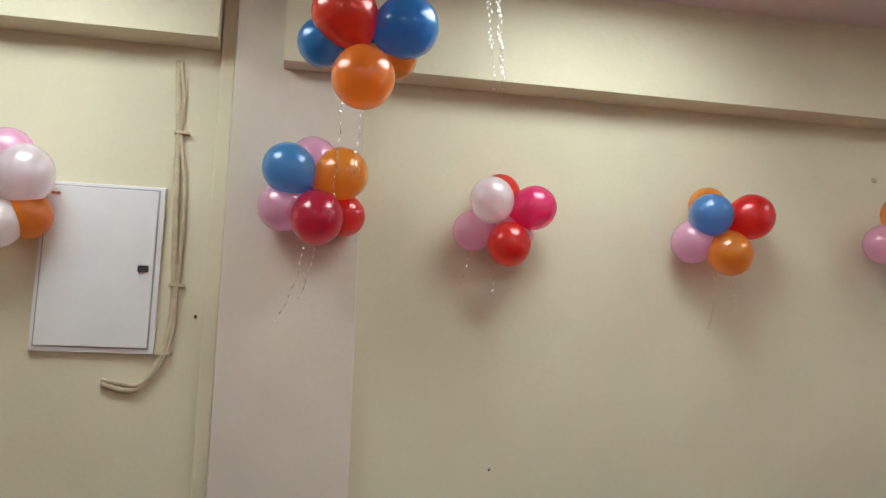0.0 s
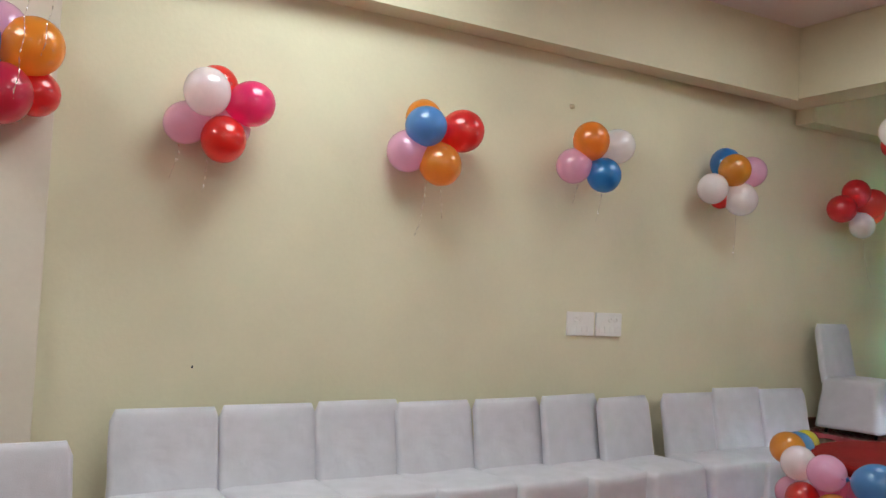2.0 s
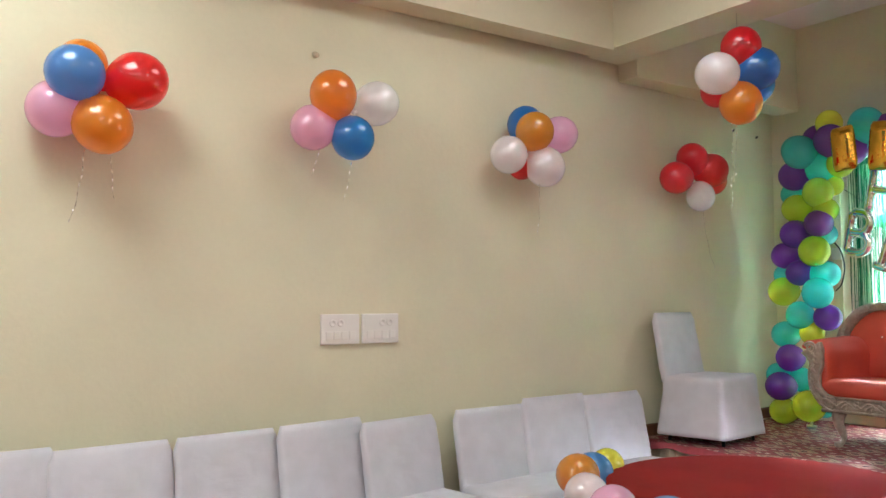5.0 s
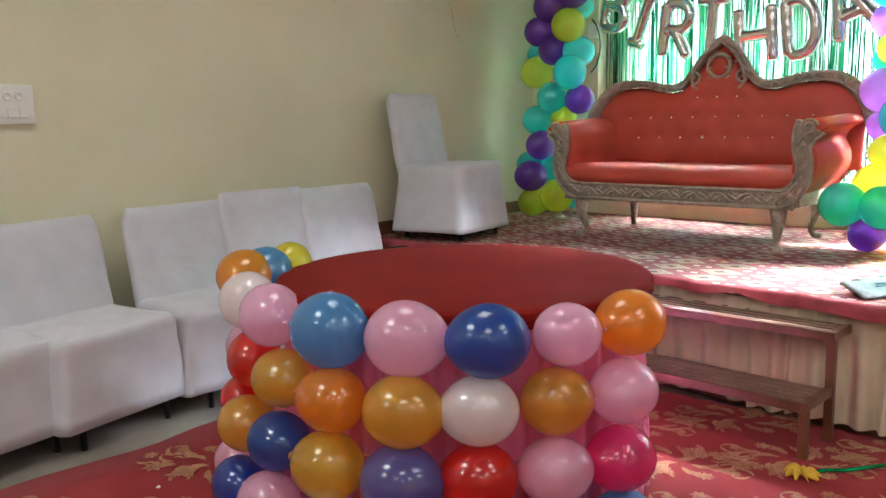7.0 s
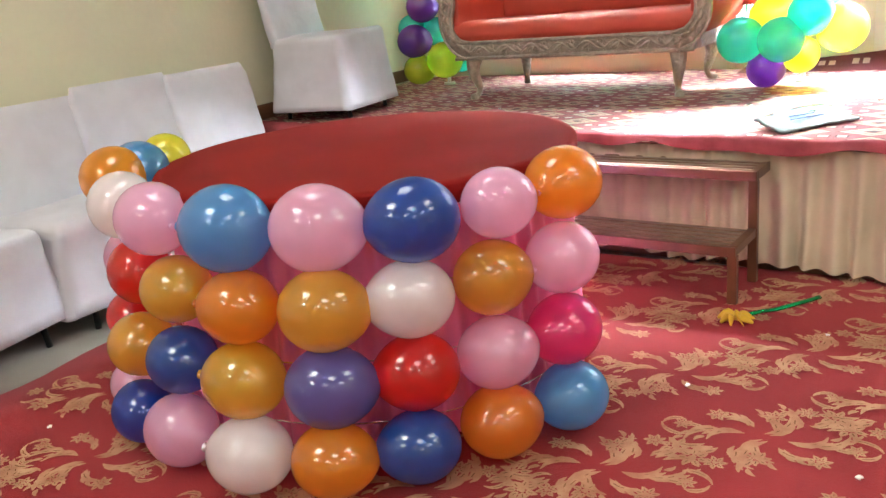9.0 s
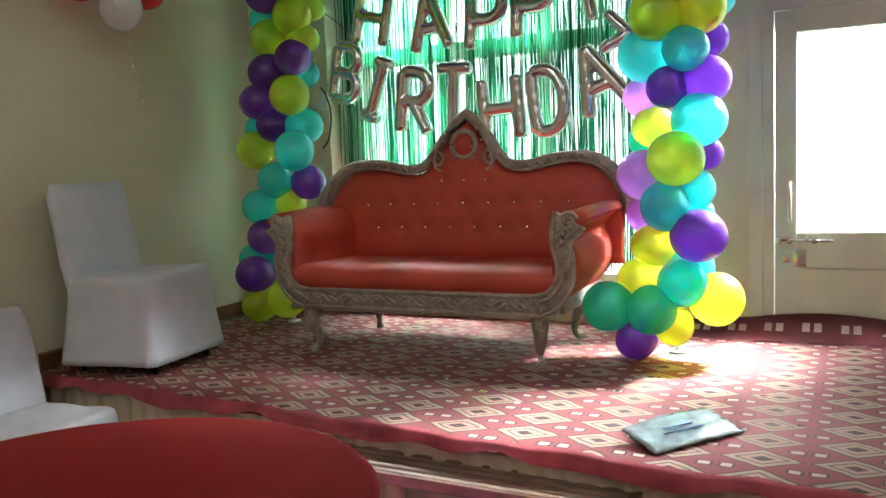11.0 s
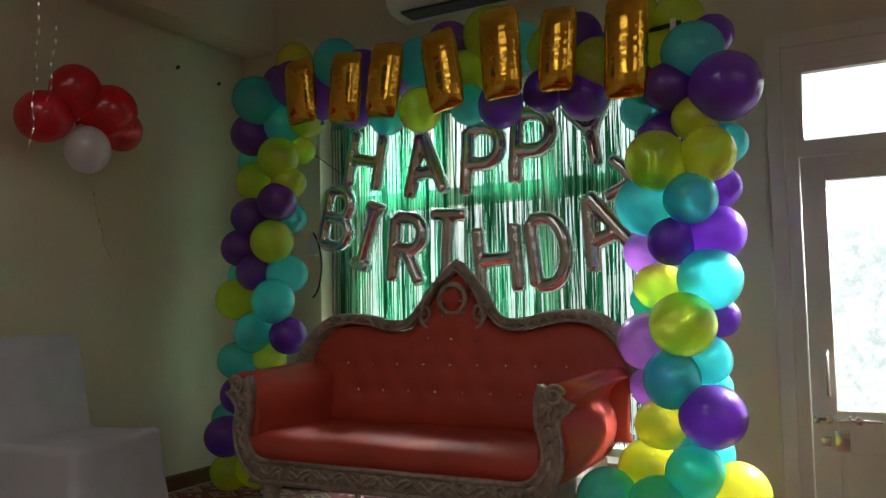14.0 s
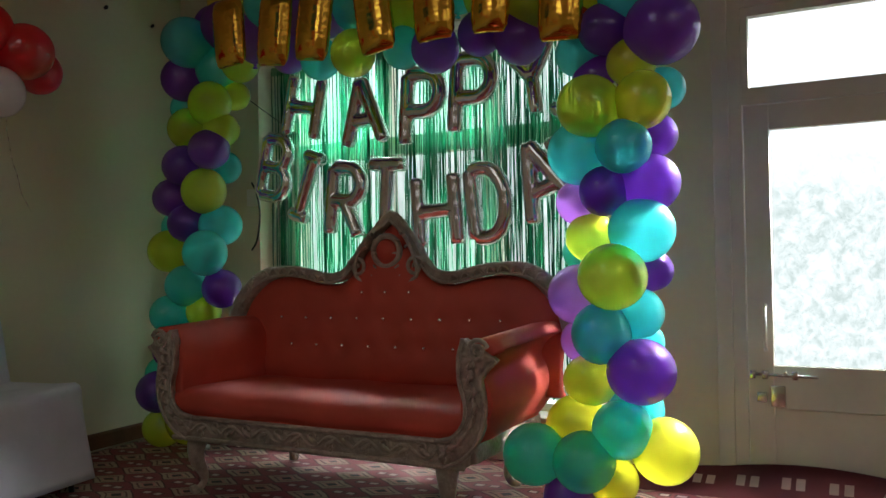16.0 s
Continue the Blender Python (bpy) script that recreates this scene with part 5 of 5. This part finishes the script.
TROWS = (                               # height; then angle, reach, radius and colour of each balloon
    (0.68, [(110, 0.73, 0.088, "yellow"), (124, 0.745, 0.1, "sky"), (130, 0.8, 0.105, "orange"), (143, 0.765, 0.105, "white"), (163, 0.73, 0.106, "pink"), (187.5, 0.72, 0.116, "sky"), (207.6, 0.73, 0.112, "pink"), (226, 0.75, 0.109, "navy"), (243.6, 0.745, 0.093, "pink"), (262.3, 0.745, 0.105, "orange")]),
    (0.485, [(134, 0.78, 0.095, "pink"), (147, 0.755, 0.101, "red"), (167.5, 0.725, 0.1, "gold"), (189.8, 0.76, 0.101, "orange"), (207.6, 0.78, 0.107, "gold"), (223.8, 0.76, 0.104, "white"), (241.4, 0.735, 0.1, "gold"), (258.5, 0.765, 0.101, "pink")]),
    (0.29, [(134, 0.81, 0.093, "red"), (153.5, 0.8, 0.1, "gold"), (169.2, 0.76, 0.1, "navy"), (189.4, 0.782, 0.106, "gold"), (207.4, 0.805, 0.109, "violetblue"), (223.4, 0.77, 0.103, "red"), (239.9, 0.764, 0.102, "pink"), (256.5, 0.782, 0.102, "magenta")]),
    (0.108, [(143, 0.83, 0.087, "pink"), (157.5, 0.845, 0.095, "navy"), (171.5, 0.82, 0.105, "pink"), (191, 0.838, 0.107, "white"), (206.9, 0.845, 0.102, "orange"), (222, 0.82, 0.1, "navy"), (238.4, 0.792, 0.104, "orange"), (254.8, 0.815, 0.1, "sky")]),
)
for z, items in TROWS:
    g = thing("balloon_garland", (TC[0], TC[1], z), "row of mixed coloured balloons tied round the table skirt", "balloon garland", "balloon rows on the table")
    for k, (ang, R, r, col) in enumerate(items):
        a = radians(ang)
        dz = 0.055 if (z > 0.6 and ang < 140) else 0.0
        neck = Vector((-math.sin(a), math.cos(a), 0)) * (-1 if k % 2 else 1)
        balloon(g, (R * math.cos(a), R * math.sin(a), dz), r * 0.96, col, neck, 1.1)
    bm = bmesh.new()
    tube(bm, [(0.668 * math.cos(radians(100 + 4 * k)), 0.668 * math.sin(radians(100 + 4 * k)), 0) for k in range(42)], 0.003, 5)
    part("cord", bm, RIBBON, g)

# ---- step bench ----
bench = thing("step_bench", (7.86, 2.66, 0.004), "brown wooden two-step bench before the stage", "bench", turn=-2.5)
for k in range(5):
    part("slat", boxes(((0.024 + 0.043 * k, -0.6, 0.418), (0.05 + 0.043 * k, 0.6, 0.438)), bevel=0.004), SLATWOOD, bench, smooth=False)
    part("slat", boxes(((-0.228 + 0.045 * k, -0.6, 0.198), (-0.198 + 0.045 * k, 0.6, 0.218)), bevel=0.004), SLATWOOD, bench, smooth=False)
for xx, z in ((0.0, 0.43), (0.232, 0.43), (-0.252, 0.21)):
    part("rail", boxes(((xx, -0.63, z - 0.03), (xx + 0.018, 0.63, z + 0.008)), bevel=0.003), BENCHWOOD, bench, smooth=False)
for y in (-0.63, 0.6):
    for a, b in (((0.018, y, 0.402), (0.232, y + 0.03, 0.438)), ((-0.234, y, 0.184), (0.0, y + 0.03, 0.218))):
        part("end_rail", boxes((a, b), bevel=0.003), BENCHWOOD, bench, smooth=False)
    for xx, top in ((0.0, 0.43), (0.22, 0.43), (-0.25, 0.212)):
        part("leg", boxes(((xx, y - 0.003, 0.0), (xx + 0.03, y + 0.031, top - 0.028)), bevel=0.003), BENCHWOOD, bench, smooth=False)

# ---- fixtures on the long wall ----
panel = thing("distribution_panel", (0.817, 5.0, 2.13), "white enamel electrical panel box with a shut door", "electrical panel")
part("body", boxes(((-0.312, -0.03, -0.455), (0.312, 0.0, 0.45)), bevel=0.006), WHITEMETAL, panel, smooth=False)
pdoor = part("door", boxes(((-0.285, -0.042, -0.425), (0.278, -0.031, 0.425)), bevel=0.003), WHITEMETAL, panel, smooth=False)
part("lock", boxes(((0.2, -0.05, -0.02), (0.255, -0.043, 0.015)), bevel=0.002), DARK, pdoor, smooth=False)
part("badge", boxes(((-0.268, -0.0445, 0.375), (-0.222, -0.0425, 0.39))), REDLOGO, pdoor, smooth=False)
part("gap", boxes(((-0.293, -0.0325, -0.433), (0.286, -0.0305, 0.433))), SEAM, panel, smooth=False)

cable = thing("cable_run", (1.2, 5.0, 2.4), "old painted cables clipped down the wall", "cable")
for off, r in ((0.0, 0.017), (0.03, 0.012)):
    bm = bmesh.new()
    tube(bm, curve([(-0.06 + off * 0.4, -0.006, 0.92), (-0.045 + off, -0.016, 0.7), (-0.03 + off * 0.3, -0.016, 0.5), (-0.02 + off * 1.4, -0.018, 0.2), (0.0 + off, -0.018, -0.2), (0.01 + off * 0.3, -0.018, -0.42),
                    (0.0 + off * 0.6, -0.018, -0.6), (-0.05 + off * 0.5, -0.018, -0.78), (-0.13, -0.018 - off * 0.3, -0.9 + off * 0.5), (-0.22, -0.018, -0.915 + off), (-0.32, -0.012, -0.885 + off * 0.6)], 6), r, 8)
    part("cable", bm, CABLE, cable)
for z, dx in ((0.5, -0.02), (-0.35, 0.015), (-0.72, -0.03)):
    part("clip", boxes(((dx - 0.035, -0.04, z - 0.008), (dx + 0.05, 0.0, z + 0.008)), bevel=0.003), CABLE, cable, smooth=False)


def switchboard(x, label, knobs):
    t = thing("switch_plate", (x, 5.0, 1.392), label, "switch plate", "wall switch plates")
    part("plate", boxes(((-0.123, -0.018, -0.086), (0.123, 0.0, 0.086)), bevel=0.006), WHITEPLASTIC, t, smooth=False)
    for kx in knobs:
        bm = bmesh.new()
        nn = 20
        loft(bm, [[Vector((kx + r * math.cos(2 * math.pi * i / nn), y, 0.035 + r * math.sin(2 * math.pi * i / nn))) for i in range(nn)] for r, y in ((0.021, -0.017), (0.021, -0.024), (0.014, -0.0245), (0.013, -0.021))])
        part("socket", bm, WHITEPLASTIC, t)
    for kx in (-0.075, -0.025, 0.025, 0.075):
        part("switch", boxes(((kx - 0.02, -0.024, -0.06), (kx + 0.02, -0.0185, -0.012)), bevel=0.003), WHITEPLASTIC, t, smooth=False)
    return t


switchboard(5.735, "white plastic switch plate with two sockets", (-0.05, 0.0))
switchboard(6.0, "white plastic switch plate beside its twin", (0.01, 0.06))
sw = thing("switch_plate", (0.25, 5.0, 1.3), "white plastic switch plate below the panel", "switch plate")
part("plate", boxes(((-0.11, -0.018, -0.09), (0.115, 0.0, 0.09)), bevel=0.006), WHITEPLASTIC, sw, smooth=False)
part("switch", boxes(((-0.02, -0.024, -0.04), (0.02, -0.0185, 0.04)), bevel=0.003), WHITEPLASTIC, sw, smooth=False)
for x, z, r in ((5.575, 2.955, 0.022), (2.985, 1.083, 0.006), (1.41, 1.36, 0.008), (1.33, 1.88, 0.008), (2.175, 1.88, 0.007), (9.6, 3.0, 0.012), (9.95, 2.98, 0.01)):
    wy = 5.0 if x < 6 else 5.0 + (x - 6) * 0.0405
    hook = thing("wall_nail", (x, wy, z), "small painted nail stub in the wall", "nail", "wall nails")
    bm = bmesh.new()
    tube(bm, [(0, 0.002, 0), (0, -0.012, 0.003), (0, -0.02, 0.012)], [r * 0.7, r, r * 0.6], 8)
    part("nail", bm, CABLE if r > 0.015 else DARK, hook)

# ---- air conditioner ----
ac = thing("air_conditioner", (XE, 3.42, 3.2), "white split air conditioner high on the end wall", "air conditioner")
bm = bmesh.new()
rings = []
for y in (-0.48, -0.47, 0.47, 0.48):
    sh = 0.008 if abs(y) > 0.475 else 0.0
    rings.append([Vector((p.x, y, p.z)) for p in curve([(0.0, 0, 0.0 + sh), (-0.14, 0, 0.0 + sh), (-0.215 + sh, 0, 0.05), (-0.23 + sh, 0, 0.16), (-0.2 + sh, 0, 0.29 - sh), (0.0, 0, 0.3 - sh)], 3)])
loft(bm, rings)
part("body", bm, WHITEPLASTIC, ac)
part("air_vent", boxes(((-0.19, -0.4, -0.006), (-0.06, 0.4, 0.012)), bevel=0.003), DARK, ac, smooth=False)
st = part("sticker", boxes(((-0.236, 0.2, 0.13), (-0.229, 0.44, 0.22))), BLUEPRINT, ac, "blue and white energy sticker", smooth=False)
for k in range(3):
    part("print_bar", boxes(((-0.2385, 0.22, 0.145 + 0.024 * k), (-0.2365, 0.4 - 0.05 * (k % 2), 0.155 + 0.024 * k))), WHITEPLASTIC, st, smooth=False)

# ---- cables by the window ----
wire = thing("loose_wire", (10.15, 4.55, 1.9), "black loose wire sagging beside the window frame", "cable")
bm = bmesh.new()
tube(bm, curve([(0.04, 0.05, 0.12), (0.0, -0.02, 0.05), (-0.02, -0.06, -0.08), (0.0, -0.02, -0.22), (0.045, 0.06, -0.28)], 6), 0.006, 6)
part("wire", bm, BLACKCABLE, wire)
bm = bmesh.new()
tube(bm, [(-0.3, -0.1, 0.62), (0.0, -0.25, 0.42), (0.03, -0.3, 0.38)], 0.003, 5)
part("wire", bm, BLACKCABLE, wire)
part("junction_box", boxes(((0.015, -0.01, -0.02), (0.05, 0.07, 0.08)), bevel=0.004), WHITEPLASTIC, wire, smooth=False)

# ---- litter on the floors ----
pk = thing("plastic_packet", (8.3, 1.95, STAGE + 0.006), "crumpled pale blue plastic packet on the stage carpet", "packet", turn=-38)
bm = bmesh.new()
rows = []
for i in range(19):
    u = -0.19 + 0.38 * i / 18
    rows.append([Vector((u, -0.085 + 0.17 * k / 10, 0.008 + 0.016 * max(0, math.sin((u + 0.19) * 6.5)) * (0.6 + 0.4 * k / 10) + 0.035 * (k / 10) + 0.007 * noise.noise(Vector((u * 18, k * 0.8, 0))))) for k in range(11)])
loft(bm, rows, closed=False)
ob = part("film", bm, PACKET, pk)
so = ob.modifiers.new("fill", "SOLIDIFY")
so.thickness = 0.01
part("printed_bar", boxes(((-0.1, -0.03, 0.038), (0.06, -0.022, 0.041)), ((-0.08, 0.0, 0.044), (0.04, 0.008, 0.047))), BLUEPRINT, pk, smooth=False)

fl = thing("paper_flower", (7.44, 2.0, 0.005), "crushed yellow paper flower on the red carpet", "paper flower")
bm = bmesh.new()
for k in range(9):
    a = k * 0.7
    tube(bm, curve([(0, 0, 0.006), (0.03 * math.cos(a), 0.03 * math.sin(a), 0.02 + 0.004 * (k % 3)), (0.062 * math.cos(a + 0.3), 0.062 * math.sin(a + 0.3), 0.006)], 4), [0.004 + 0.01 * math.sin(math.pi * j / 8) for j in range(9)], 6, flat=0.3)
part("petals", bm, FLOWER, fl)
bm = bmesh.new()
tube(bm, curve([(0.02, -0.01, 0.008), (0.08, -0.06, 0.012), (0.13, -0.1, 0.006), (0.2, -0.17, 0.014), (0.3, -0.22, 0.006)], 6), 0.008, 6, flat=0.35)
part("stem_ribbon", bm, GREENFOIL_R, fl, "green foil ribbon tail")
lr = random.Random(3)
SCRAPS = [(8.75, 3.05, STAGE), (8.62, 2.82, STAGE), (8.95, 2.55, STAGE), (8.8, 2.3, STAGE), (8.5, 2.62, STAGE), (9.05, 2.2, STAGE), (8.9, 1.75, STAGE), (8.55, 1.6, STAGE), (8.7, 3.6, STAGE),
          (6.05, 1.83, 0.0), (6.3, 1.72, 0.0), (6.6, 1.5, 0.0), (6.9, 2.0, 0.0), (5.6, 2.2, 0.0), (7.4, 1.7, 0.0), (5.9, 3.7, 0.0)]
for k, (x, y, z) in enumerate(SCRAPS):
    t = thing("confetti_scrap", (x, y, z + (0.009 if z > 0 else 0.0145)), "small torn paper scrap lying on the carpet", "paper scrap", "paper scraps", turn=lr.uniform(0, 180))
    bm = bmesh.new()
    s = lr.uniform(0.006, 0.014)
    vs = [bm.verts.new((s * math.cos(a) * lr.uniform(0.5, 1.2), s * math.sin(a) * lr.uniform(0.5, 1.2), 0.004 * lr.random())) for a in (0.3, 1.6, 2.9, 4.2, 5.3)]
    f0 = bm.faces.new(vs)
    bmesh.ops.extrude_face_region(bm, geom=[f0])
    for v in bm.verts[:5]:
        v.co.z -= 0.003
    part("scrap", bm, (WHITEPLASTIC, FLOWER, REDLOGO, DARK)[k % 4 if z > 0 else 0], t, smooth=False)
